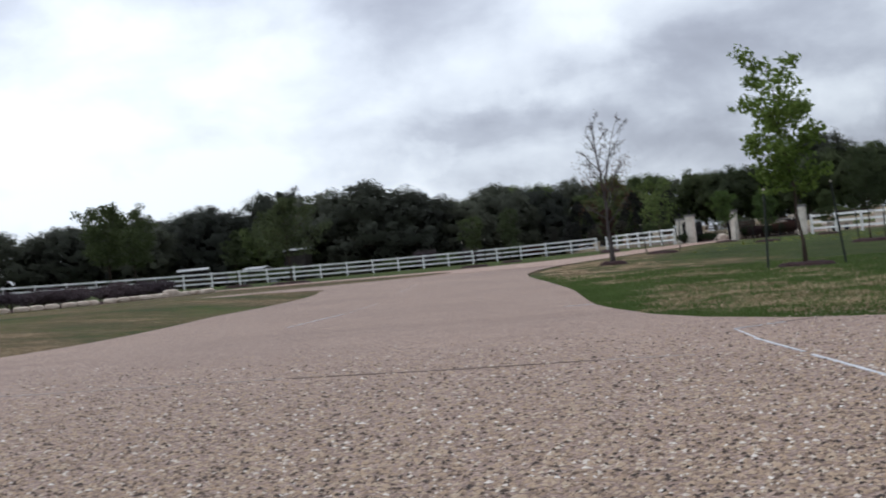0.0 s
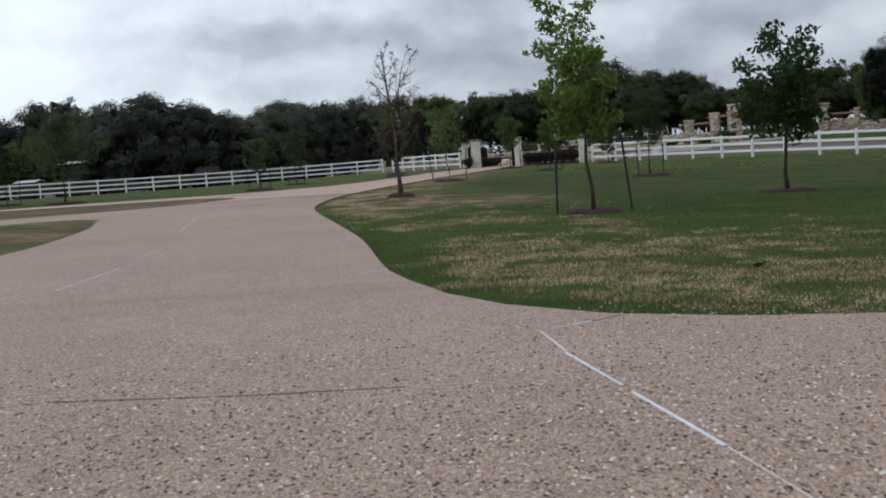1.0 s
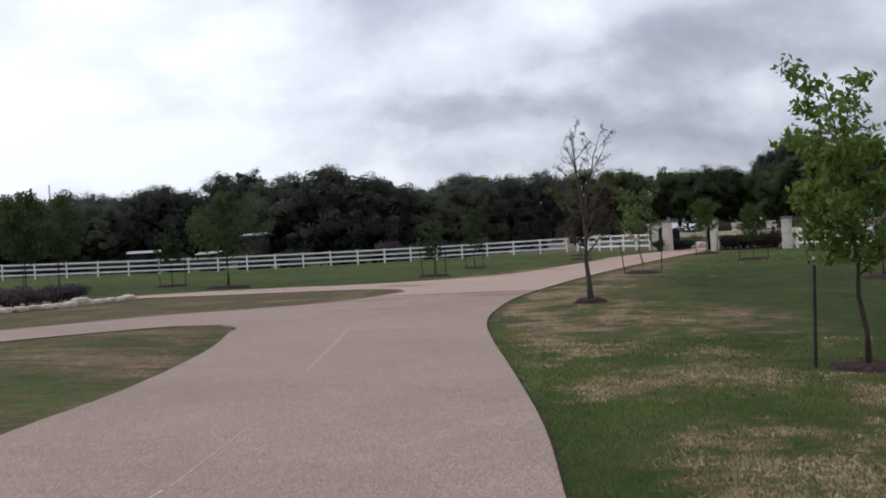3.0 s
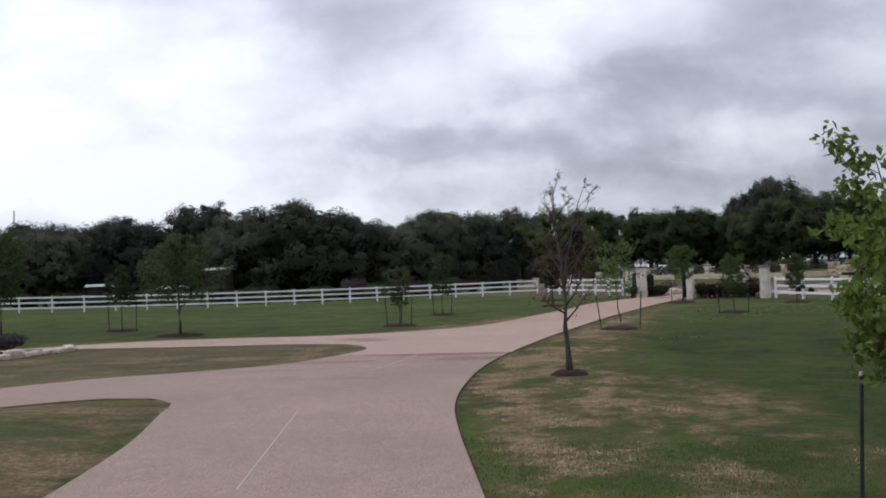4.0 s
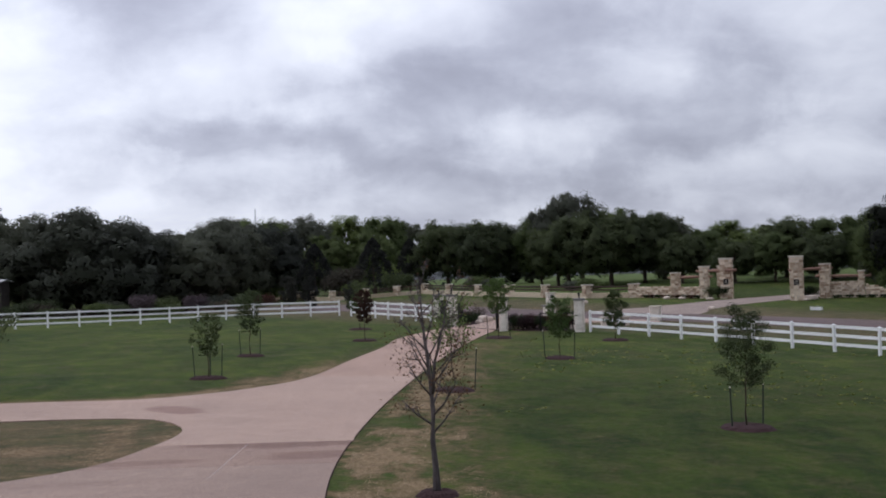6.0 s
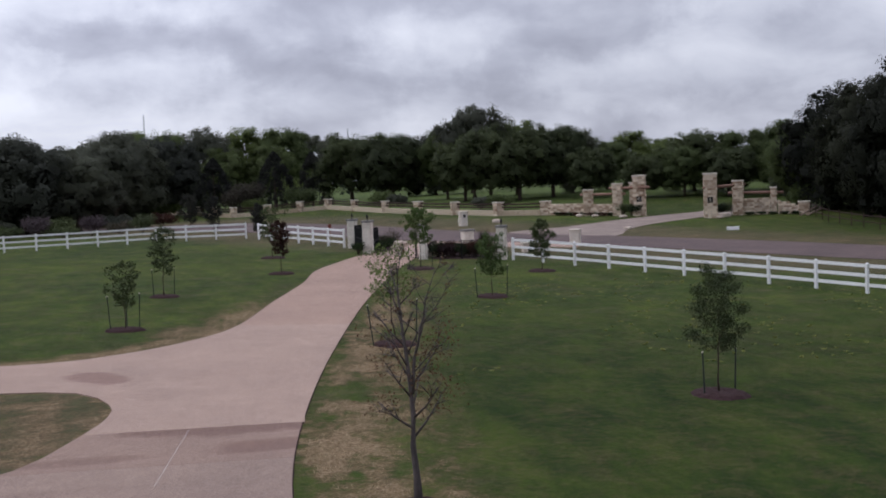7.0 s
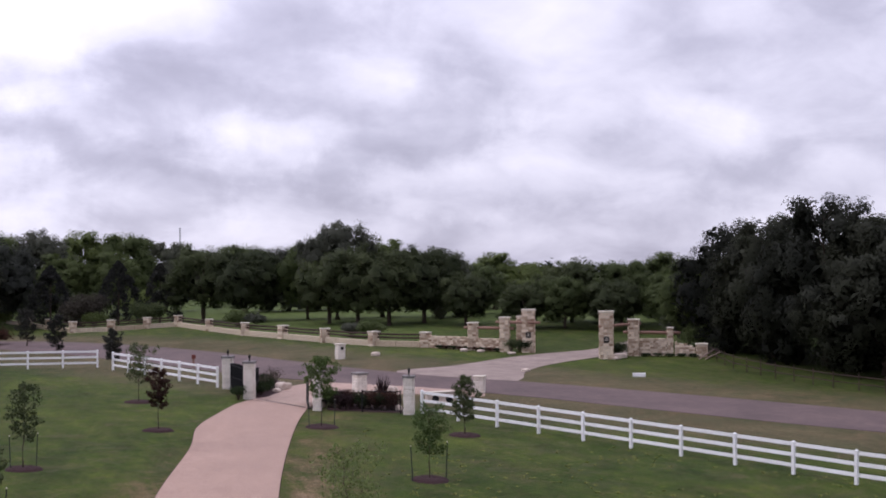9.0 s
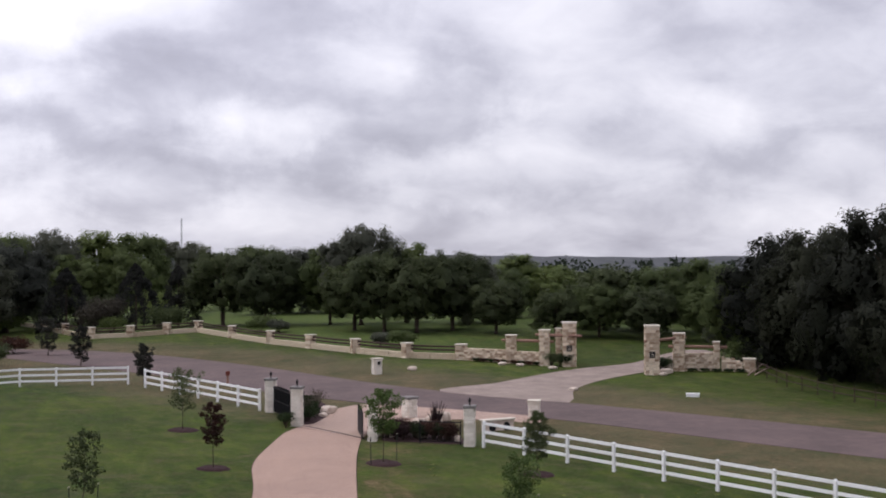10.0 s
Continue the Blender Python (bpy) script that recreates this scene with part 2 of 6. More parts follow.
def make_concrete(name, tint, worn, stains=()):
    """Exposed aggregate: small brown, tan and whitish pebbles in a pinkish matrix; stains: damp patches as x, y, half length, half width, turn and depth."""
    a = Mat(name, 0.85, spec=0.2)
    peb = a.cells(84)
    col = a.ramp(peb.outputs["Color"], *PEBBLES)
    gap = a.ramp(peb.outputs["Distance"], (0.35, (1.12, 1.12, 1.12)), (0.8, (0.55, 0.53, 0.52)))
    col = a.mix(1.0, col, gap, "MULTIPLY")
    col = a.mix(0.18, col, (0.38, 0.30, 0.255))
    col = a.mix(1.0, col, tint, "MULTIPLY")
    cloud = a.ramp(a.noise(0.22, 5, 0.6), (0.3, (0.88, 0.87, 0.87)), (0.7, (1.10, 1.08, 1.05)))
    col = a.mix(1.0, col, cloud, "MULTIPLY")
    blotch = a.ramp(a.noise(2.2, 5, 0.7), (0.3, (0.92, 0.91, 0.91)), (0.7, (1.07, 1.07, 1.06)))
    col = a.mix(1.0, col, blotch, "MULTIPLY")
    streak = a.node("ShaderNodeMapping", Scale=(0.10, 0.55, 1), Rotation=(0, 0, -0.12))
    a.link(a.pos, streak.inputs[0])
    damp = a.ramp(a.noise(1.0, 4, 0.6, streak.outputs[0], 0.4), (0.58, (1, 1, 1)), (0.70, (0.78, 0.75, 0.76)))
    col = a.mix(worn, col, damp, "MULTIPLY")
    for x, y, rx, ry, turn, deep in stains:
        at = a.node("ShaderNodeMapping", Location=(x, y, 0), Rotation=(0, 0, radians(turn)), Scale=(rx, ry, 1000))
        at.vector_type = "TEXTURE"
        a.link(a.pos, at.inputs[0])
        far = a.node("ShaderNodeVectorMath"); far.operation = "LENGTH"
        a.link(at.outputs[0], far.inputs[0])
        rag = a.node("ShaderNodeMath"); rag.operation = "ADD"
        a.link(far.outputs["Value"], rag.inputs[0]); a.link(a.noise(1.3, 4, 0.6), rag.inputs[1])
        edge = a.node("ShaderNodeMapRange", From_Min=1.1, From_Max=1.6, To_Min=deep, To_Max=0.0)
        edge.interpolation_type = "SMOOTHSTEP"
        a.link(rag.outputs[0], edge.inputs[0])
        col = a.mix(edge.outputs[0], col, (0.62, 0.52, 0.53), "MULTIPLY")
    return a.color(col).bump(peb.outputs["Distance"], 0.6, 0.003).m


def make_asphalt():
    a = Mat("worn_asphalt", 0.9, spec=0.2)
    col = a.ramp(a.noise(30, 3, 0.7), (0.3, (0.080, 0.058, 0.055)), (0.7, (0.148, 0.109, 0.104)))
    col = a.mix(1.0, col, a.ramp(a.noise(0.25, 5), (0.3, (0.8, 0.8, 0.8)), (0.7, (1.2, 1.17, 1.15))), "MULTIPLY")
    col = a.mix(1.0, col, a.ramp(a.noise(1.6, 5, 0.7), (0.3, (0.82, 0.83, 0.84)), (0.7, (1.18, 1.16, 1.14))), "MULTIPLY")
    return a.color(col).bump(a.noise(60, 2), 0.4, 0.006).m


def make_gravel():
    a = Mat("pale_gravel", 0.95, spec=0.15)
    col = a.ramp(a.noise(12, 4, 0.7), (0.3, (0.19, 0.15, 0.13)), (0.7, (0.32, 0.262, 0.228)))
    col = a.mix(1.0, col, a.ramp(a.noise(0.8, 5, 0.7), (0.3, (0.78, 0.76, 0.75)), (0.7, (1.22, 1.2, 1.18))), "MULTIPLY")
    return a.color(col).bump(a.noise(40, 2), 0.6, 0.01).m


def make_limestone(name, low, high):
    a = Mat(name, 0.9, spec=0.2)
    tone = a.ramp(a.random(), (0.0, low), (0.5, tuple((p + q) / 2 for p, q in zip(low, high))), (1.0, high))
    grain = a.ramp(a.noise(9, 6, 0.65), (0.3, (0.72, 0.68, 0.62)), (0.7, (1.12, 1.1, 1.06)))
    return a.color(a.mix(1.0, tone, grain, "MULTIPLY")).bump(a.noise(18, 5, 0.7), 0.6, 0.02).m


def make_plain(name, low, high, scale=6.0, rough=0.7, spec=0.3, bump=0.2, metal=0.0):
    a = Mat(name, rough, metal, spec)
    nz = a.noise(scale, 5, 0.6)
    return a.color(a.ramp(nz, (0.3, low), (0.7, high))).bump(nz, bump, 0.01).m


def make_bark(name, low, high):
    a = Mat(name, 0.95, spec=0.15)
    st = a.node("ShaderNodeMapping", Scale=(14, 14, 3))
    a.link(a.pos, st.inputs[0])
    nz = a.noise(1.6, 5, 0.7, st.outputs[0])
    return a.color(a.ramp(nz, (0.3, low), (0.7, high))).bump(nz, 0.8, 0.02).m


GRASS = make_grass()
CONCRETE = make_concrete("exposed_aggregate_concrete", (0.815, 0.785, 0.81), 0.6)
STAINED_CONCRETE = make_concrete("stained_aggregate_concrete", (0.76, 0.705, 0.72), 0.8, ((-1.6, 44.4, 2.6, 0.75, -2, 0.75), (-0.6, 42.5, 1.7, 0.7, 6, 0.7), (-4.4, 42.0, 1.6, 0.4, 8, 0.5)))
PALE_CONCRETE = make_concrete("pale_aggregate_concrete", (1.02, 0.975, 1.0), 0.5, ((-4.7, 52.6, 1.5, 0.8, -58, 0.75),))
PINK_CONCRETE = make_concrete("pink_aggregate_concrete", (0.98, 0.895, 0.90), 0.5)
PEBBLE = Mat("aggregate_pebble", 0.7, spec=0.3)
PEBBLE = PEBBLE.color(PEBBLE.ramp(PEBBLE.island(), (0.0, (0.030, 0.020, 0.015)), (0.15, (0.085, 0.055, 0.038)), (0.27, (0.25, 0.175, 0.125)), (0.6, (0.40, 0.285, 0.19)), (0.88, (0.45, 0.35, 0.25)), (0.97, (0.62, 0.55, 0.47)), (1.0, (0.76, 0.70, 0.63)))).m
ASPHALT = make_asphalt()
GRAVEL = make_gravel()
def make_vinyl():
    a = Mat("white_vinyl", 0.45, spec=0.4)
    grime = a.ramp(a.noise(2.2, 5, 0.65), (0.3, (0.72, 0.715, 0.69)), (0.6, (0.82, 0.82, 0.82)))
    own = a.ramp(a.random(), (0, (0.93, 0.93, 0.92)), (1, (1.03, 1.03, 1.03)))
    return a.color(a.mix(1.0, grime, own, "MULTIPLY")).bump(a.noise(3.0), 0.04, 0.01).m


WHITE = make_vinyl()
STONE = make_limestone("cream_limestone", (0.30, 0.205, 0.145), (0.80, 0.70, 0.57))
WHITE_STONE = make_limestone("whitish_limestone", (0.70, 0.66, 0.60), (0.84, 0.80, 0.75))
MORTAR = make_plain("pale_mortar", (0.42, 0.38, 0.32), (0.56, 0.52, 0.45), 12, 0.95, 0.1, 0.4)
CAP = make_plain("cut_stone_cap", (0.50, 0.44, 0.36), (0.64, 0.58, 0.49), 8, 0.85, 0.2, 0.3)
IRON = make_plain("black_iron", (0.006, 0.006, 0.007), (0.014, 0.013, 0.014), 8, 0.7, 0.2, 0.1)
WOOD = make_bark("weathered_timber", (0.17, 0.095, 0.07), (0.34, 0.21, 0.165))
PALE_POLE = make_bark("pale_stripped_pole", (0.20, 0.145, 0.115), (0.38, 0.29, 0.24))
OLD_WOOD = make_bark("old_dark_timber", (0.028, 0.018, 0.016), (0.075, 0.048, 0.042))
GREY_CAP = make_plain("grey_stained_cap", (0.13, 0.12, 0.115), (0.26, 0.245, 0.23), 8, 0.85, 0.2, 0.3)
BARK = make_bark("grey_brown_bark", (0.035, 0.026, 0.02), (0.10, 0.075, 0.058))
TWIG = make_bark("grey_twig", (0.050, 0.042, 0.041), (0.125, 0.108, 0.104))
MULCH = make_plain("dark_bark_mulch", (0.018, 0.011, 0.011), (0.072, 0.042, 0.042), 22, 0.98, 0.1, 1.0)
STEEL = make_plain("painted_steel_post", (0.012, 0.018, 0.014), (0.035, 0.04, 0.032), 9, 0.6, 0.3, 0.1)
OAK_LEAF = leaf_material("live_oak_leaf", (0.068, 0.074, 0.062), (0.096, 0.106, 0.080), clump=0.5)
MID_WOOD = leaf_material("wood_edge_leaf", (0.062, 0.084, 0.036), (0.105, 0.136, 0.054), clump=0.5)
MAPLE_LEAF = leaf_material("maple_leaf", (0.046, 0.080, 0.018), (0.165, 0.228, 0.060))
YOUNG_LEAF = leaf_material("young_oak_leaf", (0.040, 0.055, 0.025), (0.088, 0.112, 0.048))
MID_LEAF = leaf_material("elm_leaf", (0.036, 0.062, 0.020), (0.080, 0.120, 0.040))
CEDAR_LEAF = leaf_material("cedar_leaf", (0.022, 0.023, 0.022), (0.038, 0.040, 0.035))
DARK_YOUNG = leaf_material("dark_young_leaf", (0.012, 0.022, 0.010), (0.032, 0.048, 0.019))
# darker copy of the oak leaf: the clump's shade is put into its colour
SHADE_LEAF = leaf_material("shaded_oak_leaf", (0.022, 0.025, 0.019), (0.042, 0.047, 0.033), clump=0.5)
OPEN_LEAF = leaf_material("meadow_oak_leaf", (0.056, 0.072, 0.038), (0.098, 0.120, 0.056), clump=0.5)
PALE_LEAF = leaf_material("pale_spring_leaf", (0.055, 0.085, 0.028), (0.13, 0.17, 0.065))
OLIVE_LEAF = leaf_material("olive_grey_leaf", (0.052, 0.066, 0.034), (0.100, 0.124, 0.060))
SOFT_LEAF = leaf_material("pale_tree_leaf", (0.066, 0.090, 0.034), (0.122, 0.156, 0.054))
FAR_LEAF = leaf_material("far_wood_leaf", (0.030, 0.042, 0.028), (0.050, 0.066, 0.042))
BROWN_LEAF = leaf_material("brownish_bush_leaf", (0.042, 0.038, 0.030), (0.085, 0.074, 0.056))
SAGE_LEAF = leaf_material("sage_leaf", (0.045, 0.035, 0.042), (0.12, 0.095, 0.11))
WEED = leaf_material("weed_leaf", (0.10, 0.125, 0.03), (0.24, 0.25, 0.07))
BLADE = leaf_material("grass_blade", (0.068, 0.116, 0.027), (0.145, 0.21, 0.062))
STRAW = leaf_material("straw_blade", (0.13, 0.088, 0.055), (0.48, 0.385, 0.28))
# distance haze is mixed into this greyed hill colour
HILL = make_plain("hazed_wooded_hill", (0.062, 0.066, 0.070), (0.092, 0.096, 0.10), 0.05, 0.95, 0.05, 0.0)
PALE_ROCK = make_plain("pale_limestone_rock", (0.40, 0.31, 0.25), (0.66, 0.57, 0.48), 3, 0.9, 0.15, 0.5)
SEALANT = make_plain("pale_joint_sealant", (0.42, 0.42, 0.44), (0.62, 0.62, 0.64), 3, 0.7, 0.3, 0.1)
FAINT_SEAL = make_plain("worn_joint_sealant", (0.42, 0.36, 0.33), (0.50, 0.44, 0.41), 3, 0.8, 0.2, 0.1)
DARK_SEAL = make_plain("dark_joint", (0.12, 0.092, 0.08), (0.25, 0.20, 0.18), 3, 0.9, 0.1, 0.1)
GREY_STEEL = make_plain("galvanised_steel", (0.20, 0.21, 0.23), (0.32, 0.33, 0.35), 1, 0.6, 0.4, 0.05)
ROOF = make_plain("dull_white_roof_sheet", (0.36, 0.36, 0.36), (0.48, 0.48, 0.48), 2, 0.6, 0.3, 0.05)
SHED_WALL = make_plain("brown_shed_wall", (0.03, 0.025, 0.023), (0.06, 0.05, 0.045), 2, 0.8, 0.2, 0.05)
RUST = make_plain("rust_red_plate", (0.10, 0.025, 0.02), (0.2, 0.06, 0.04), 8, 0.8, 0.2, 0.1)
RED_LEAF = leaf_material("bronze_red_leaf", (0.03, 0.016, 0.014), (0.085, 0.042, 0.030))
DARK_PLUM = leaf_material("dark_plum_leaf", (0.016, 0.010, 0.012), (0.042, 0.024, 0.026))

# ---------------------------------------------------------------- helpers for meshes
GROUND = (0.7661, -0.4955, 0.8279, -0.1195, 0.3500, 0.0048, -0.0595, 0.3484, 0.2651, -0.0825)


def ground(x, y):
    """The height of the lawn: a gentle fold that rises to the road and levels out far off."""
    u, v = max(-48.0, min(50.0, x)) / 30, max(-18.0, min(175.0 - 0.8 * max(0.0, min(50.0, x) - 15), y)) / 60 - 1
    terms = (1, u, v, u * u, u * v, v * v, u ** 3, u * u * v, u * v * v, v ** 3)
    z = sum(a * b for a, b in zip(GROUND, terms))
    far = max(0.0, min(1.0, (math.hypot(x, y - 80) - 130) / 200))
    far = far * far * (3 - 2 * far)
    return z * (1 - far) + 2.2 * far


def part(name, bm, material, parent=None, label="", smooth=False):
    me = bpy.data.meshes.new(name)
    if isinstance(bm, tuple):
        me.from_pydata(*bm)
    else:
        bm.to_mesh(me)
        bm.free()
    me.materials.append(material)
    if smooth:
        me.polygons.foreach_set("use_smooth", [True] * len(me.polygons))
    ob = new(name, me)
    if parent:
        ob.parent = parent
    if label:
        tagged(ob, label)
    return ob


def thing(name, x, y, label, category, group="", kind="", z=None, turn=0.0):
    ob = new(name)
    ob.matrix_basis = pose(x, y, ground(x, y) if z is None else z, 0, 0, turn)
    ob.empty_display_size = 0.2
    return tagged(ob, label, category, group, kind)


def box(bm, sx, sy, sz, x=0, y=0, z=0, bevel=0.0, turn=0.0, tilt=(0, 0)):
    """A box standing on z, rounded by bevel."""
    made = bmesh.ops.create_cube(bm, size=1)["verts"]
    bmesh.ops.scale(bm, vec=(sx, sy, sz), verts=made)
    if bevel:
        edges = list({e for v in made for e in v.link_edges})
        made = list({v for f in bmesh.ops.bevel(bm, geom=edges, offset=bevel, segments=1, affect="EDGES")["faces"] for v in f.verts} | {v for v in made if v.is_valid})
    bmesh.ops.transform(bm, matrix=pose(x, y, z + sz / 2, tilt[0], tilt[1], turn), verts=made)
    return made


def tube(bm, path, radii, sides=7, cap=True):
    """A tapering tube along a path of points."""
    rings = []
    for i, p in enumerate(path):
        a = Vector(path[min(i + 1, len(path) - 1)]) - Vector(path[max(i - 1, 0)])
        q = a.to_track_quat("Z", "Y")
        rings.append([bm.verts.new(Vector(p) + q @ Vector((math.cos(k * math.tau / sides) * radii[i], math.sin(k * math.tau / sides) * radii[i], 0))) for k in range(sides)])
    for r, s in zip(rings, rings[1:]):
        for k in range(sides):
            bm.faces.new((r[k], r[(k + 1) % sides], s[(k + 1) % sides], s[k]))
    if cap:
        bm.faces.new(rings[-1])
        bm.faces.new(rings[0][::-1])


def spline(points, step=0.8, closed=False):
    """A smooth line through the points."""
    pts = [Vector(p) for p in points]
    n = len(pts)
    out = []
    for i in range(n if closed else n - 1):
        p0, p1, p2, p3 = (pts[(i + k) % n] if closed else pts[max(0, min(n - 1, i + k))] for k in (-1, 0, 1, 2))
        parts = max(1, int((p2 - p1).length / step))
        for k in range(parts):
            s = k / parts
            out.append(0.5 * ((2 * p1) + (p2 - p0) * s + (2 * p0 - 5 * p1 + 4 * p2 - p3) * s * s + (3 * p1 - p0 - 3 * p2 + p3) * s ** 3))
    if not closed:
        out.append(pts[-1])
    return out


def inside(x, y, loop):
    odd, j = False, len(loop) - 1
    for i in range(len(loop)):
        a, b = loop[i], loop[j]
        if (a[1] > y) != (b[1] > y) and x < (b[0] - a[0]) * (y - a[1]) / (b[1] - a[1]) + a[0]:
            odd = not odd
        j = i
    return odd


def slab(name, outer, holes, thick, material, step, label, category, sink=0.0):
    """A paved sheet over the ground with true edges."""
    loops = [outer, *holes]
    pts, edges = [], []
    for loop in loops:
        k = len(pts)
        pts += [Vector((p[0], p[1])) for p in loop]
        edges += [(k + i, k + (i + 1) % len(loop)) for i in range(len(loop))]
    xs, ys = [p[0] for p in outer], [p[1] for p in outer]
    x = min(xs) + step / 2
    while x < max(xs):
        y = min(ys) + step / 2
        while y < max(ys):
            if inside(x, y, outer) and not any(inside(x, y, h) for h in holes):
                pts.append(Vector((x, y)))
            y += step
        x += step
    v, e, f, *_ = delaunay_2d_cdt(pts, edges, [], 0, 0.001)
    keep = []
    for t in f:
        cx, cy = sum(v[i].x for i in t) / 3, sum(v[i].y for i in t) / 3
        if inside(cx, cy, outer) and not any(inside(cx, cy, h) for h in holes):
            keep.append(tuple(t))
    bm = bmesh.new()
    vs = [bm.verts.new((p.x, p.y, ground(p.x, p.y) + thick)) for p in v]
    for t in keep:
        fc = bm.faces.new([vs[i] for i in t])
        if fc.calc_area() > 0:
            fc.normal_update()
            if fc.normal.z < 0:
                fc.normal_flip()
    rim = [e for e in bm.edges if e.is_boundary]
    low = {}
    for e in rim:
        for q in e.verts:
            if q not in low:
                low[q] = bm.verts.new((q.co.x, q.co.y, q.co.z - thick - 0.12))
    for e in rim:
        a, b = e.verts
        bm.faces.new((a, b, low[b], low[a]))
    for q in [q for q in bm.verts if not q.link_faces]:
        bm.verts.remove(q)
    bmesh.ops.recalc_face_normals(bm, faces=bm.faces)
    return tagged(part(name, bm, material), label, category, kind="structure")


# ---------------------------------------------------------------- plan
RIGHT_EDGE = [(11.9, 92.3), (10.0, 86.5), (7.3, 76.9), (4.8, 67), (2.1, 54.7), (0.55, 46.6), (-0.4, 40.3), (-0.8, 35), (-0.88, 31), (-0.68, 27), (-0.27, 21.7), (0.06, 17), (0.17, 13.6), (0.24, 11.8), (0.36, 10.8), (0.58, 9.5), (0.88, 8.6), (1.38, 7.8), (2.05, 7.3), (3.2, 6.9), (6, 6.6), (14, 6.6), (40, 7)]
LEFT_EDGE = [(-40, 27), (-26, 40), (-18, 50), (-13.9, 54.4), (-10.4, 55.9), (-6.5, 56.0), (-4.4, 57.1), (-2.3, 59.3), (-0.4, 62.9), (1.6, 71), (3.8, 79.6), (5.1, 86.1), (7.1, 91.6), (8.6, 95.2), (9.7, 97.0)]
ISLAND_NEAR = [(-40, 6.4), (-14, 6.6), (-8, 7.4), (-5.7, 8.9), (-4.9, 10.6), (-4.68, 12.6), (-4.75, 15), (-4.93, 17.5), (-4.9, 21), (-5.25, 26.2), (-5.85, 30.3), (-6.1, 32.1), (-6.7, 33.1), (-7.7, 33.3), (-9.1, 32.2), (-11.5, 29.5), (-18, 23), (-28, 17.5), (-40, 14)]
ISLAND_FAR = [(-4.2, 48.4), (-4.15, 46.6), (-4.75, 44.2), (-5.7, 41.6), (-7.6, 39.6), (-9.6, 38), (-12.5, 34), (-17, 29), (-26, 23), (-36, 20), (-36, 23), (-26, 32.5), (-18.8, 44), (-15.3, 50.4), (-13.0, 51.1), (-10.2, 50.8), (-7.1, 50.9), (-5.1, 50.3)]
APRON = [(13.2, 94.6), (15.5, 96.8), (18.5, 97.6), (21.5, 96.2), (22.8, 94.8), (23.7, 97.3), (21.5, 100.2), (18.2, 103.6), (15.8, 105.3), (13.4, 103.5), (11.5, 100.2)]
SIDE_TRACK = [(22.6, 110.4), (28, 113.4), (33, 117), (37.6, 119.4), (42.5, 120.9), (47.0, 124.6), (52, 127.6), (53.0, 125.6), (49.0, 121.8), (45.0, 118.0), (40.6, 115.5), (36.5, 113), (33.4, 110.4), (31, 107.4), (29.4, 104), (28.3, 102.4)]
ROAD_FAR = [(-70, 205), (-30, 187), (-3, 163), (7, 148.7), (14, 132.5), (18.8, 118.6), (22.7, 110.2), (28.3, 102.4), (35.3, 93.3), (42.8, 83.7), (60, 62), (90, 26)]
ROAD_NEAR = [(-74, 196), (-34, 177), (-9, 157), (-0.5, 142), (6.8, 126), (12.0, 113), (18, 103.5), (24.4, 96.2), (29.5, 88), (34.5, 80.5), (40, 74), (56, 55), (84, 20)]


DRY = {}


def dryness(x, y):
    """How far the lawn at a place has gone to straw, 0 to 1."""
    i = min(len(DRY["xs"]) - 1, int(np.searchsorted(DRY["xs"], x)))
    j = min(len(DRY["ys"]) - 1, int(np.searchsorted(DRY["ys"], y)))
    return float(DRY["dry"][j, i])


def wall_y(x):
    """Where the boundary wall and the entrance cross a line north."""
    return float(np.interp(x, (-20, 1, 4.9, 16.8, 18.4, 22.6, 27.4, 31, 37, 41, 49, 70), (215, 200, 174, 174, 163, 146, 132, 129, 121, 119, 116, 105)))


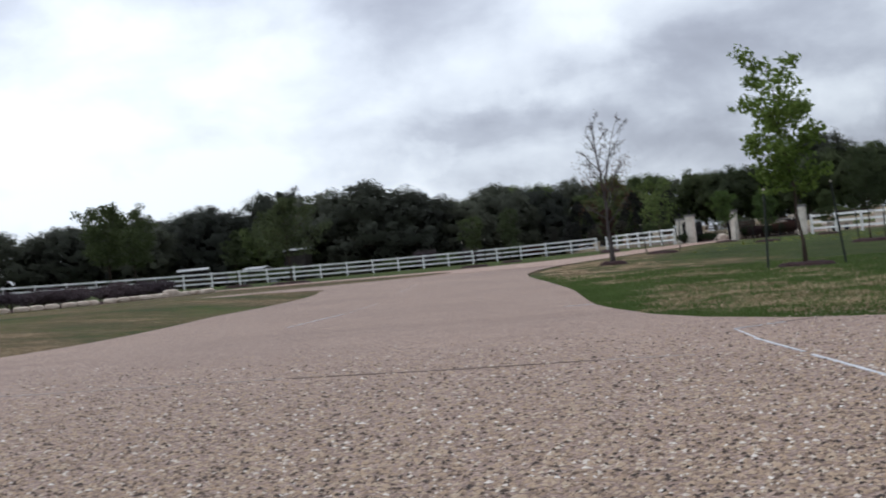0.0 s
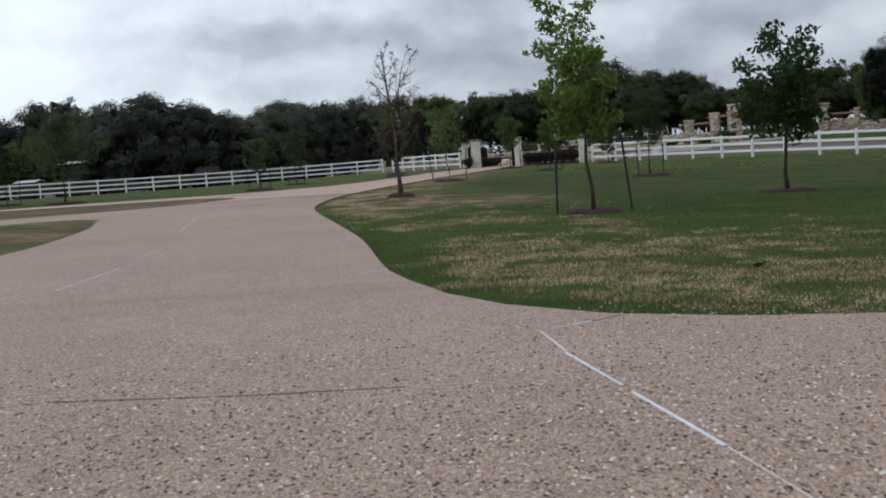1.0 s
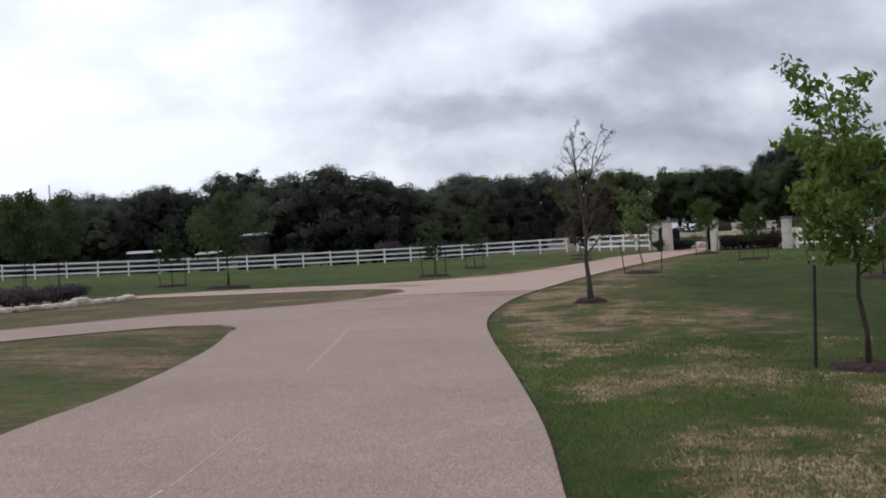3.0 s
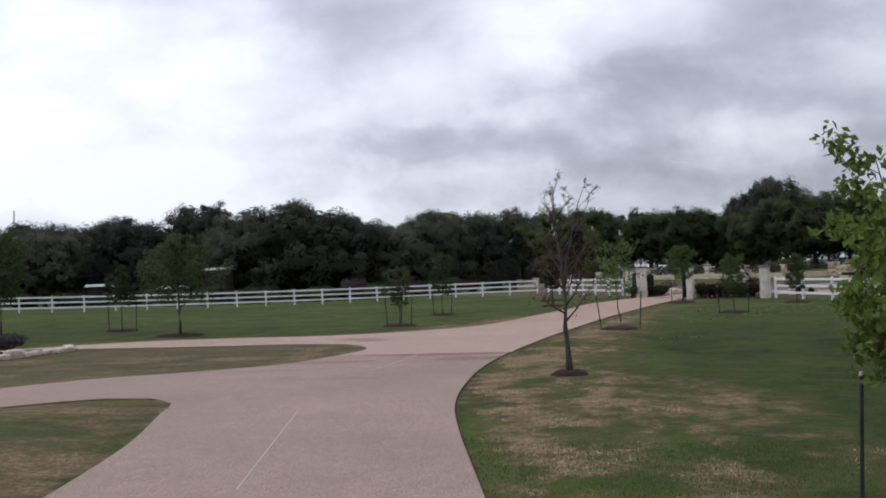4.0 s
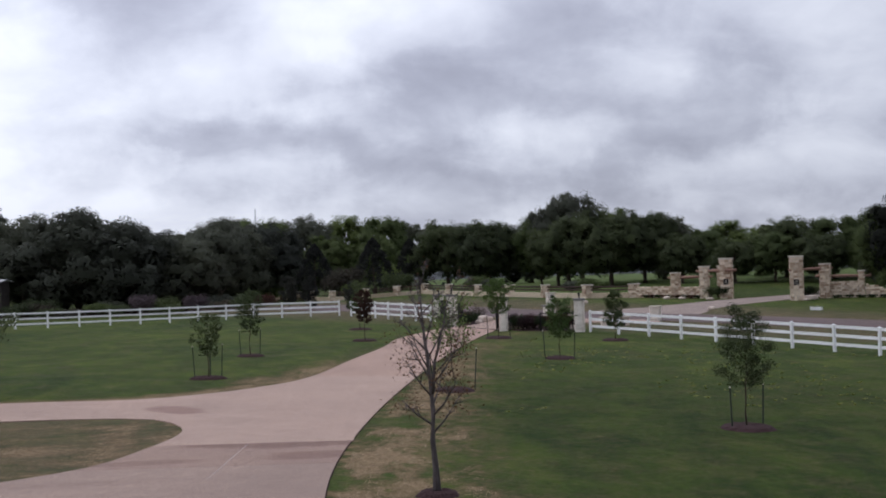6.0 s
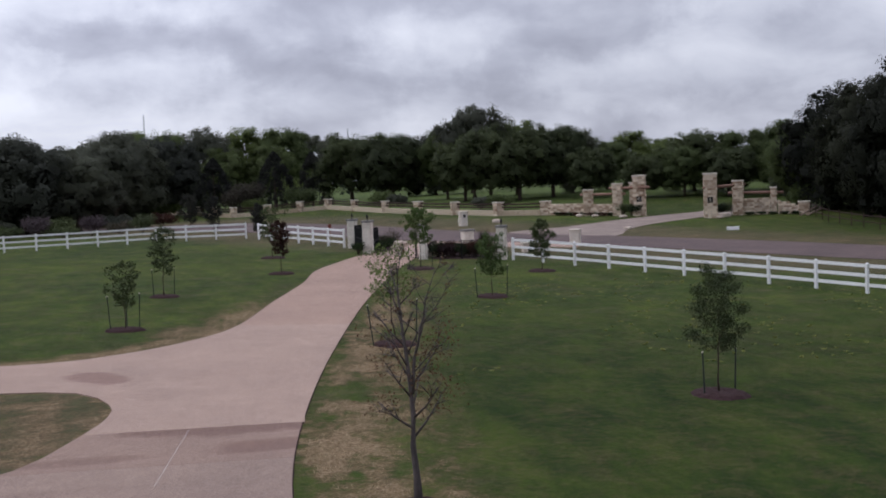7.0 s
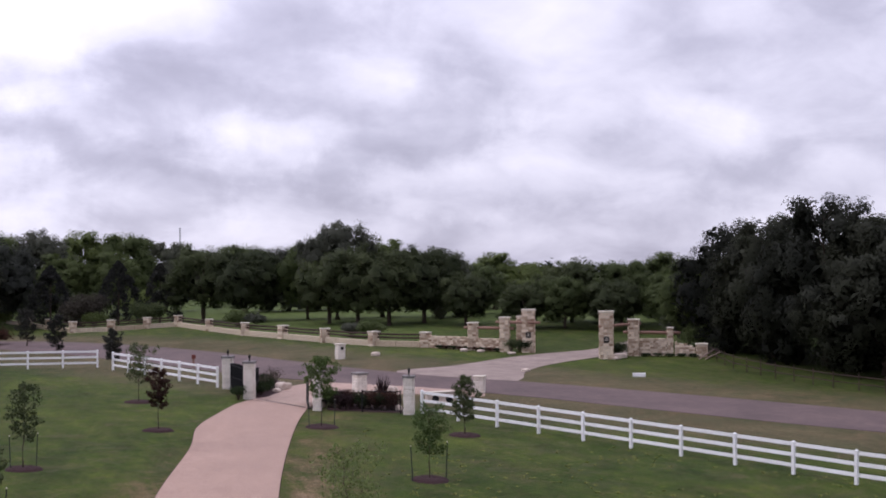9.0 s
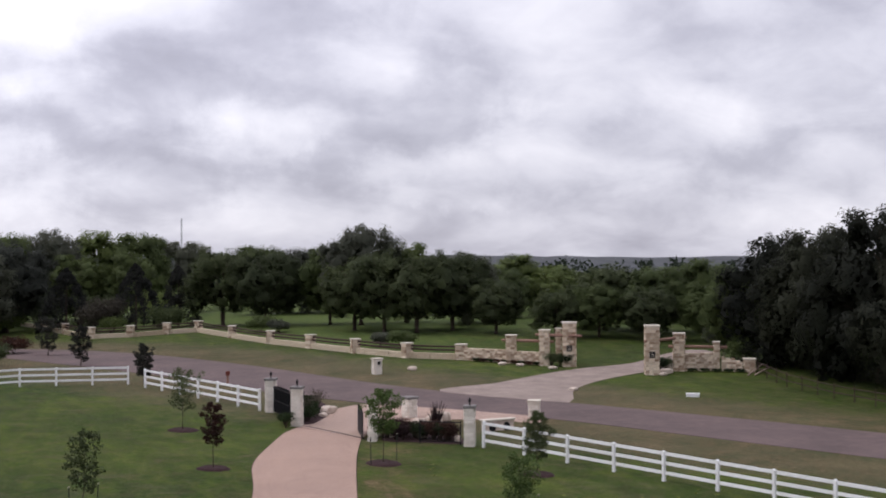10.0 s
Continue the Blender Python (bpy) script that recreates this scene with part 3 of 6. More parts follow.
def build_ground():
    def axis(lo, hi, step, far):
        mid = list(np.arange(lo, hi + 0.01, step))
        out = [far * (i / 14) ** 2.2 for i in range(1, 15)]
        return [lo - d for d in reversed(out)] + mid + [hi + d for d in out]
    xs, ys = axis(-50, 60, 1.25, 2500), axis(-16, 180, 1.25, 2500)
    xs = sorted({round(v, 3) for v in xs} | {round(v, 3) for v in np.arange(-6, 12, 0.4)})
    ys = sorted({round(v, 3) for v in ys} | {round(v, 3) for v in np.arange(6, 62, 0.4)})
    xs = sorted(set(xs) | {round(v, 3) for v in np.arange(-1, 7, 0.13)})
    ys = sorted(set(ys) | {round(v, 3) for v in np.arange(6.5, 24, 0.16)} | {round(v, 3) for v in np.arange(24, 44, 0.27)})
    verts = [(x, y, ground(x, y)) for y in ys for x in xs]
    w = len(xs)
    faces = [(j * w + i, j * w + i + 1, (j + 1) * w + i + 1, (j + 1) * w + i) for j in range(len(ys) - 1) for i in range(w - 1)]
    ob = part("ground", (verts, [], faces), GRASS, smooth=True)
    edge = np.array([p[:2] for p in spline([(*p, 0) for p in RIGHT_EDGE], 1.0)] + [p[:2] for p in spline([(*p, 0) for p in ISLAND_NEAR + ISLAND_FAR], 1.0)])
    p = np.array(verts)[:, :2]
    d = np.full(len(p), 99.0)
    for e in edge:
        d = np.minimum(d, np.hypot(p[:, 0] - e[0], p[:, 1] - e[1]))
    close = np.clip((p[:, 1] - 18) / 10, 0, 1)
    first = np.clip((p[:, 1] - 5.6) / 3.0, 0.75, 1.08)
    dry = np.clip((d - 0.35 + 0.3 * close) / 0.6, 0, 1) * np.clip(1.35 - d / (5.5 - 2.5 * close), 0, 1) * np.clip(1.7 - p[:, 1] / 60, 0.3, 1) * first
    for x, y, r in ((1.8, 33.5, 4.5), (-1.6, 61.5, 3.0), (2.6, 31, 4.0), (-8, 44.5, 5), (-7, 29, 4), (2.6, 22.5, 4.5), (2.2, 27.5, 4.0)):
        dry = np.maximum(dry, np.clip(1.2 - np.hypot((p[:, 0] - x) * 1.6, p[:, 1] - y) / r, 0, 0.9))
    for i in np.nonzero(dry > 0.02)[0]:
        x, y = p[i]
        dry[i] *= float(np.interp(y, (10, 12, 15, 24, 30, 50), (0.84, 0.55, 0.34, 0.42, 0.66, 0.72))) + 0.95 * noise.noise((x * 0.75, y * 0.42, 4.2)) + (0.75 if y < 17 else 0.5) * noise.noise((x * 1.9, y * 1.3, 8.8)) + 0.35 * noise.noise((x * 4.1, y * 3.2, 2.3))
    # the near island is crowned
    crown = np.zeros(len(p))
    loop = flat3(ISLAND_NEAR, 1.5, True)
    for i in np.nonzero((p[:, 0] < -4.5) & (p[:, 0] > -40) & (p[:, 1] > 6) & (p[:, 1] < 34) & (d > 0.3))[0]:
        if inside(p[i, 0], p[i, 1], loop):
            crown[i] = 0.15 * min(1.0, (d[i] - 0.3) / 2.2)
    for i in np.nonzero(crown)[0]:
        ob.data.vertices[int(i)].co.z += float(crown[i])
    brown = np.zeros(len(p))
    for loop in (flat3(ISLAND_NEAR, 1.5, True), flat3(ISLAND_FAR, 1.5, True)):
        for i in np.nonzero((p[:, 0] < -3.5) & (p[:, 0] > -42) & (p[:, 1] > 10) & (p[:, 1] < 53))[0]:
            if inside(p[i, 0], p[i, 1], loop):
                brown[i] = (0.6 if p[i, 1] > 36 else 0.25) * min(1.0, max(0.0, (p[i, 0] + 20) / 8))
                dry[i] = max(dry[i] * 0.4, 0.34 + 0.75 * noise.noise((p[i, 0] * 0.8, p[i, 1] * 0.3, 6)))
    verge = np.full(len(p), 99.0)
    for e in flat3(ROAD_FAR, 3) + flat3(ROAD_NEAR, 3):
        verge = np.minimum(verge, np.hypot(p[:, 0] - e[0], p[:, 1] - e[1]))
    wild = np.clip(1.4 - verge / 8, 0, 1)
    for e in flat3(LEFT_EDGE, 1.0):
        if 54 < e[1] < 80:
            strip = np.clip(1.25 - np.hypot(p[:, 0] - e[0] + 0.5, p[:, 1] - e[1]) / 1.25, 0, 1)
            dry = np.maximum(dry, 1.0 * strip * np.clip((75 - e[1]) / 12, 0.15, 1))
    dry = np.maximum(dry, 0.25 * wild)
    wild = np.maximum(wild, brown)
    for i in np.nonzero(dry > 0.03)[0]:
        x, y = p[i]
        dry[i] *= 0.85 + 0.6 * noise.noise((x * 1.7, y * 1.1, 5.5)) + 0.6 * noise.noise((x * 4.6, y * 3.0, 1.5)) + 0.4 * noise.noise((x * 9.1, y * 7.1, 2.5))
    dry = np.clip(dry, 0, 1)
    DRY.update(xs=np.array(xs), ys=np.array(ys), dry=dry.reshape(len(ys), w))
    at = ob.data.attributes.new("dry", "FLOAT", "POINT")
    at.data.foreach_set("value", dry.astype(np.float32))
    wall = np.array([wall_y(x) for x in p[:, 0]])
    meadow = np.clip((p[:, 1] - wall - 2) / 8, 0, 0.85) * np.clip((p[:, 0] + 12) / 15, 0, 1)
    # deeper green over the lawn right of the drive
    deep_green_shade = np.clip((p[:, 0] + 0.02 * (p[:, 1] - 20) - 1.5) / 4.5, 0, 0.9) * np.clip((68 - p[:, 1]) / 18, 0, 1)
    # darker, less rough grass around the oak clump
    deep_green_shade = np.maximum(deep_green_shade, np.clip(1.5 - np.hypot(p[:, 0] - 54, p[:, 1] - 99) / 12, 0, 0.95))
    wild = wild * (1 - 0.6 * np.clip(1.4 - np.hypot(p[:, 0] - 54, p[:, 1] - 99) / 12, 0, 1))
    # shade of the trees behind the entrance, painted into the grass
    tree_shade = np.clip(1.5 - np.hypot((p[:, 0] - 47) / 15, (p[:, 1] - 133) / 13), 0, 1)
    meadow *= 1 - 0.9 * tree_shade
    deep_green_shade = np.maximum(deep_green_shade, 0.9 * tree_shade * (p[:, 1] > wall + 1))
    at = ob.data.attributes.new("deep_green_shade", "FLOAT", "POINT")
    at.data.foreach_set("value", deep_green_shade.astype(np.float32))
    at = ob.data.attributes.new("meadow", "FLOAT", "POINT")
    at.data.foreach_set("value", meadow.astype(np.float32))
    at = ob.data.attributes.new("verge", "FLOAT", "POINT")
    at.data.foreach_set("value", wild.astype(np.float32))
    tagged(ob, "mown green lawn with dry straw patches along the drive", "lawn", kind="structure")


def flat3(points, step=0.8, closed=False):
    return [(p.x, p.y) for p in spline([(x, y, 0) for x, y in points], step, closed)]


def split_at(line, y, below):
    """The stretch of a line below or above a cross joint."""
    return [p for p in line if (p[1] < y) == below]


def build_paving():
    joint = 44.7
    right, left = flat3(RIGHT_EDGE), flat3(LEFT_EDGE)
    holes = [flat3(ISLAND_NEAR, closed=True), flat3(ISLAND_FAR, closed=True)]
    # the old pour near the house and along the western loop
    bay = 41.2
    edge_x = min((abs(q[1] - bay), q[0]) for q in right)[1]
    old = [(edge_x, bay - 0.01)] + split_at(right, bay, True) + [(40, -14), (-41, -14), (-41, 27), (-20, joint - 0.012), (-12.02, joint - 0.012), (-12.02, bay - 0.01)]
    last_bay = [(0.28, joint - 0.012)] + [q for q in right if bay < q[1] < joint] + [(edge_x, bay), (-12, bay), (-12, joint - 0.012)]
    slab("driveway", last_bay, holes, 0.03, STAINED_CONCRETE, 1.6, "damp-stained bay of the concrete drive before the newer pour", "driveway")
    slab("driveway", old, holes, 0.03, CONCRETE, 1.6, "pinkish exposed-aggregate concrete drive between lawns", "driveway")
    seam_r, seam_l = 62.3, 63.4   # where the bay by the gate was poured on
    xr = float(np.interp(seam_r, *zip(*sorted((p[1], p[0]) for p in right if p[1] > joint))))
    xl = float(np.interp(seam_l, *zip(*sorted((p[1], p[0]) for p in left if p[1] > joint))))
    new_pour = [(xr, seam_r)] + [p for p in split_at(right, joint, False) if p[1] < seam_r] + [(0.28, joint), (-22, joint)] + [p for p in left if joint < p[1] < seam_l] + [(xl, seam_l)]
    slab("driveway", new_pour, [holes[1]], 0.03, PALE_CONCRETE, 1.6, "pale tan concrete drive between the lawns", "driveway")
    gate_pour = [p for p in split_at(right, joint, False) if p[1] > seam_r] + [(xr, seam_r + 0.012), (xl, seam_l + 0.012)] + [p for p in left if p[1] > seam_l]
    slab("driveway", gate_pour, [], 0.03, PINK_CONCRETE, 1.6, "pinkish concrete drive leading to the gate", "driveway")
    slab("driveway", [(11.95, 92.4)] + flat3(APRON) + [(9.8, 97.1)], [], 0.028, PALE_CONCRETE, 1.6, "pale concrete apron between gate and road", "driveway")
    slab("road", flat3(ROAD_FAR, 3) + flat3(ROAD_NEAR, 3)[::-1], [], 0.02, ASPHALT, 3.0, "worn grey asphalt country road", "road")
    slab("gravel_track", flat3(SIDE_TRACK, 1.0, True), [], 0.024, GRAVEL, 1.6, "pale gravel track through the stone entrance", "track")


def build_edge_shadows():
    # thin dark strips stand in for the shadowed gap along the slab edges
    for line, closed, sign in ((RIGHT_EDGE, False, 1), (LEFT_EDGE, False, 1), (ISLAND_NEAR, True, -1), (ISLAND_FAR, True, -1)):
        pts = flat3(line, 0.5, closed)
        n = len(pts)
        bm = bmesh.new()
        last = first = None
        for i in range(n + closed):
            a, b = Vector(pts[(i - 1) % n] if closed or i else pts[0]), Vector(pts[(i + 1) % n] if closed or i < n - 1 else pts[-1])
            side = Vector((-(b - a).y, (b - a).x)).normalized()
            x, y = pts[i % n]
            w = 0.022 + 0.02 * noise.noise((x * 2.9, y * 2.9, 1))
            row = [bm.verts.new((x + side.x * w * k, y + side.y * w * k, ground(x, y) + h)) for k, h in ((-0.3, 0.008), (1.0, 0.014))]
            if last:
                bm.faces.new((last[0], last[1], row[1], row[0]))
            last = row
        bmesh.ops.recalc_face_normals(bm, faces=bm.faces)
        tagged(part("soil_edge", bm, MULCH), "dark strip painted for the shadowed gap between drive and grass", "soil", kind="structure")


build_ground()
build_paving()
build_edge_shadows()


# ---------------------------------------------------------------- white fence
def fence_line(points, spacing):
    pts = [Vector((x, y, 0)) for x, y in points]
    out = []
    for a, b in zip(pts, pts[1:]):
        n = max(1, round((b - a).length / spacing))
        out += [a.lerp(b, i / n) for i in range(n)]
    return out + [pts[-1]]


def build_fence(points, spacing, height=1.28):
    post_list = fence_line(points, spacing)
    root = thing("white_fence", *points[0], "white three-rail vinyl ranch fence along the lawn", "fence")
    o = root.matrix_basis.translation
    bm = bmesh.new()
    box(bm, 0.127, 0.127, height + 0.1, 0, 0, -0.12, 0.008)
    top = bmesh.ops.create_cone(bm, cap_ends=True, segments=4, radius1=0.105, radius2=0.0, depth=0.07)["verts"]
    bmesh.ops.transform(bm, matrix=pose(0, 0, height + 0.015, 0, 0, 45), verts=top)
    shape = bpy.data.meshes.new("post")
    bm.to_mesh(shape)
    bm.free()
    shape.materials.append(WHITE)
    rail = bmesh.new()
    box(rail, 1, 0.04, 0.14, 0.5, 0, -0.07, 0.0)
    rail_shape = bpy.data.meshes.new("rail")
    rail.to_mesh(rail_shape)
    rail.free()
    rail_shape.materials.append(WHITE)
    for i, p in enumerate(post_list):
        way = post_list[min(i + 1, len(post_list) - 1)] - post_list[max(i - 1, 0)]
        ob = new("post", shape)
        ob.parent = root
        ob.matrix_basis = Matrix.Translation(Vector((p.x, p.y, ground(p.x, p.y))) - o) @ pose(0, 0, 0, random.uniform(-0.9, 0.9), random.uniform(-0.9, 0.9), math.degrees(math.atan2(way.y, way.x)))
    for a, b in zip(post_list, post_list[1:]):
        za, zb = ground(a.x, a.y), ground(b.x, b.y)
        for h in (0.36, 0.77, 1.18):
            p, q = Vector((a.x, a.y, za + h)), Vector((b.x, b.y, zb + h))
            ob = new("rail", rail_shape)
            ob.parent = root
            d = q - p
            ob.matrix_basis = Matrix.Translation(p - o) @ pose(0, 0, 0, 0, -math.degrees(math.atan2(d.z, d.xy.length)), math.degrees(math.atan2(d.y, d.x))) @ Matrix.Diagonal((d.length, 1, 1, 1))
    return root


build_fence([(3.44, 122.2), (-3.8, 123.4), (-42, 106), (-66, 97)], 2.5)
build_fence([(4.3, 119.5), (9.2, 104.6)], 2.44)
build_fence([(16.85, 87.9), (22.1, 75.1), (26.25, 65.2), (33.5, 51), (43, 35)], 2.8)


# ---------------------------------------------------------------- stonework
def stone_meshes(material):
    """A few rough unit blocks that all stones share."""
    out = []
    for k in range(6):
        rng = random.Random(60 + k)
        bm = bmesh.new()
        box(bm, 1, 1, 1, 0, 0, -0.5, 0.09)
        for v in bm.verts:
            v.co += Vector((rng.uniform(-1, 1), rng.uniform(-1, 1), rng.uniform(-1, 1))) * 0.045
        me = bpy.data.meshes.new("stone")
        bm.to_mesh(me)
        bm.free()
        me.materials.append(material)
        out.append(me)
    return out


STONES = stone_meshes(STONE)
WHITE_STONES = stone_meshes(WHITE_STONE)


def lay_face(parent, rng, a, b, z0, z1, out, course, size, slope=None, blocks=None):
    """Stones over an upright face from a to b; out is the way it faces."""
    along = (b - a)
    length = along.length
    turn = math.degrees(math.atan2(along.y, along.x))
    rows = max(1, round((z1 - z0) / course))
    for r in range(rows):
        h = (z1 - z0) / rows
        s = 0.0
        while s < length - 0.01:
            w = min(length - s, size * rng.uniform(0.6, 1.45))
            if length - s - w < size * 0.35:
                w = length - s
            top = z0 + (r + 1) * h
            if slope is None or top <= slope(s / length) + 0.05:
                ob = new("stone", rng.choice(blocks or STONES))
                ob.parent = parent
                c = a + along * ((s + w / 2) / length) + out * rng.uniform(-0.01, 0.02)
                ob.matrix_basis = Matrix.Translation((c.x, c.y, z0 + (r + 0.5) * h)) @ pose(0, 0, 0, rng.choice((0, 180)), rng.uniform(-1.5, 1.5), turn) @ Matrix.Diagonal((w - 0.015, 0.13, h - 0.012, 1))
            s += w


def pillar(x, y, w, h, label, turn=0.0, course=0.2, size=0.34, cap=0.1, group="", lamp=False, plaque=False, name="stone_pillar", category="pillar", blocks=None, top=None):
    rng = random.Random(int(x * 91 + y * 17))
    root = thing(name, x, y, label, category, group, turn=turn)
    bm = bmesh.new()
    box(bm, w - 0.1, w - 0.1, h - cap + 0.2, 0, 0, -0.2)
    part("core", bm, WHITE_STONE if blocks else MORTAR, root)
    e = w / 2 - 0.045
    ring = [Vector((-e, -e, 0)), Vector((e, -e, 0)), Vector((e, e, 0)), Vector((-e, e, 0))]
    for k in range(4):
        a, b = ring[k], ring[(k + 1) % 4]
        lay_face(root, rng, a, b, -0.1, h - cap, Vector(((b - a).y, -(b - a).x, 0)).normalized(), course, size, None, blocks)
    bm = bmesh.new()
    box(bm, w + 0.13, w + 0.13, cap, 0, 0, h - cap, 0.02)
    part("cap", bm, top or CAP, root, "cut limestone cap")
    if lamp:
        bm = bmesh.new()
        tube(bm, [(0, 0, h), (0, 0, h + 0.04), (0, 0, h + 0.12)], [0.08, 0.035, 0.025], 6)
        tube(bm, [(0, 0, h + 0.12), (0, 0, h + 0.27)], [0.05, 0.075], 6)
        tube(bm, [(0, 0, h + 0.27), (0, 0, h + 0.34), (0, 0, h + 0.40)], [0.1, 0.03, 0.006], 6)
        part("lantern", bm, IRON, root, "small black iron lantern")
    if plaque:
        bm = bmesh.new()
        box(bm, 0.42, 0.03, 0.48, 0, -w / 2 - 0.045, h * 0.34, 0.008)
        plate = part("plaque", bm, IRON, root, "dark bronze plaque")
        bm = bmesh.new()
        for i in range(3):
            box(bm, 0.26 - 0.06 * i, 0.006, 0.035, 0, -w / 2 - 0.062, h * 0.34 + 0.13 + 0.1 * i)
        part("lettering", bm, CAP, plate, "raised pale bars")
    return root


def build_gate():
    face = 60.0
    for x, y, w, h, lit in ((9.7, 103.8, 0.56, 2.0, True), (9.85, 97.75, 0.56, 2.15, True), (12.2, 91.3, 0.42, 2.1, False), (16.35, 88.5, 0.5, 2.02, True)):
        pillar(x, y, w, h, "whitish limestone gate pillar with a flat cap", face + 4, 0.2, 0.32, 0.14, "gate pillars", lit, blocks=WHITE_STONES, top=GREY_CAP)
    # iron leaves
    for (ax, ay), (bx, by), h, text in (((9.8, 103.6), (9.85, 98.1), 1.5, "closed black iron panel between two stone pillars"), ((10.2, 97.9), (11.1, 101.4), 1.45, "open black iron gate leaf beside its stone pillar"), ((11.8, 91.7), (12.5, 95.0), 1.4, "open black iron gate leaf across the drive")):
        root = thing("iron_gate", ax, ay, text, "gate", "drive gate leaves", turn=math.degrees(math.atan2(by - ay, bx - ax)))
        n = math.hypot(bx - ax, by - ay)
        bm = bmesh.new()
        for z in (0.08, h * 0.5, h - 0.05):
            box(bm, n, 0.04, 0.05, n / 2, 0, z)
        for s in (0.02, n - 0.02):
            box(bm, 0.05, 0.05, h, s, 0, 0.05)
        part("frame", bm, IRON, root)
        bm = bmesh.new()
        box(bm, n - 0.1, 0.012, h - 0.2, n / 2, 0.02, 0.12)
        part("sheet", bm, IRON, root, "black sheet-metal backing")
        k = int(n / 0.13)
        for i in range(1, k):
            bm = bmesh.new()
            tube(bm, [(n * i / k, 0, 0.1), (n * i / k, 0, h + 0.05 + 0.12 * math.sin(math.pi * i / k))], [0.018, 0.014], 4)
            part("bar", bm, IRON, root)
    a, b = Vector((10.2, 97.4, 0)), Vector((12.1, 91.9, 0))
    side = Vector((b.y - a.y, a.x - b.x, 0)).normalized() * 0.045
    bm = bmesh.new()
    rows = []
    for i in range(9):
        m = a.lerp(b, i / 8)
        rows.append([bm.verts.new((m.x + k * side.x, m.y + k * side.y, ground(m.x, m.y) + h)) for k, h in ((-1, 0.01), (-1, 0.04), (1, 0.04), (1, 0.01))])
    for p, q in zip(rows, rows[1:]):
        for k in range(4):
            bm.faces.new((p[k], p[(k + 1) % 4], q[(k + 1) % 4], q[k]))
    bm.faces.new(rows[0])
    bm.faces.new(rows[-1][::-1])
    bmesh.ops.recalc_face_normals(bm, faces=bm.faces)
    tagged(part("gate_track", bm, IRON), "dark steel gate track set across the drive", "gate track")


def build_entrance():
    for x, y, w, h, pl in ((37.14, 121.0, 1.05, 3.5, True), (40.8, 114.4, 1.05, 3.68, True)):
        pillar(x, y, w, h, "tall rough limestone entrance pillar with a dark plaque", -25, 0.21, 0.33, 0.14, "entrance pillars", False, pl)
    for x, y, w, h in ((35.6, 122.3, 0.78, 2.83), (33.7, 124.6, 0.78, 2.3), (31.0, 128.8, 0.85, 1.3), (43.8, 115.6, 0.85, 2.9), (46.6, 114.8, 0.46, 2.25), (48.6, 113.4, 0.85, 1.05), (37.6, 124.0, 0.42, 2.75), (38.3, 123.2, 0.42, 2.7)):
        pillar(x, y, w, h, "rough cream limestone pillar of the entrance wing", -30, 0.18, 0.30, 0.1, "entrance wing pillars")
    rng = random.Random(8)
    for (ax, ay), (bx, by), h0, h1 in (((31.2, 128.4), (33.5, 125.0), 0.95, 1.0), ((33.9, 124.3), (35.4, 122.6), 1.0, 1.0), ((44.2, 115.5), (46.3, 114.9), 1.35, 1.3), ((46.9, 114.6), (48.2, 113.7), 1.15, 0.7)):
        root = thing("stone_wall", ax, ay, "low curved wing wall of cream rubble limestone", "wall", "entrance wing walls", turn=math.degrees(math.atan2(by - ay, bx - ax)))
        n = math.hypot(bx - ax, by - ay)
        bm = bmesh.new()
        box(bm, n, 0.3, min(h0, h1) + 0.1, n / 2, 0, -0.2)
        part("core", bm, MORTAR, root)
        line = lambda s: h0 + (h1 - h0) * s
        lay_face(root, rng, Vector((0, -0.17, 0)), Vector((n, -0.17, 0)), -0.1, max(h0, h1), Vector((0, -1, 0)), 0.16, 0.28, line)
        lay_face(root, rng, Vector((n, 0.17, 0)), Vector((0, 0.17, 0)), -0.1, max(h0, h1), Vector((0, 1, 0)), 0.16, 0.28, lambda s: line(1 - s))
    for (ax, ay, az), (bx, by, bz) in (((33.7, 124.6, 1.85), (35.6, 122.3, 1.9)), ((35.6, 122.3, 2.4), (37.1, 120.4, 2.45)), ((40.8, 114.4, 2.5), (43.8, 115.6, 2.5)), ((43.8, 115.6, 1.85), (46.6, 114.8, 1.8))):
        p, q = Vector((ax, ay, ground(ax, ay) + az)), Vector((bx, by, ground(bx, by) + bz))
        d = (q - p).normalized()
        bm = bmesh.new()
        tube(bm, [p - d * 0.8, p.lerp(q, 0.5), q + d * 0.8], [0.11, 0.12, 0.11], 8)
        tagged(part("timber_beam", bm, WOOD, smooth=True), "reddish-brown round timber beam between stone pillars", "beam", "entrance timber beams")


def build_fallen_rails():
    for k, (dx, rise) in enumerate(((0.3, 0.6), (0.75, 0.45))):
        a, b = Vector((47.0 + dx, 111.6 - 0.2 * k, 0)), Vector((49.3 + dx * 0.6, 113.0 - 0.5 * k, 0))
        a.z, b.z = ground(a.x, a.y) + 0.05, ground(b.x, b.y) + rise
        bm = bmesh.new()
        tube(bm, [a, a.lerp(b, 0.5), b], [0.06, 0.065, 0.055], 6)
        tagged(part("loose_rail", bm, PALE_POLE, smooth=True), "pale stripped rail leaning against the wall's end post", "rail", "loose rails")


LOW_WALL = [(-3.0, 226), (-1.3, 215), (1.1, 200), (2.9, 186), (4.9, 173.5), (8.9, 172), (12.9, 172.8), (16.3, 172.6), (18.0, 161.4), (19.9, 151.6), (22.2, 144.8), (24.6, 138.2), (27.4, 132.2), (31.0, 128.8)]


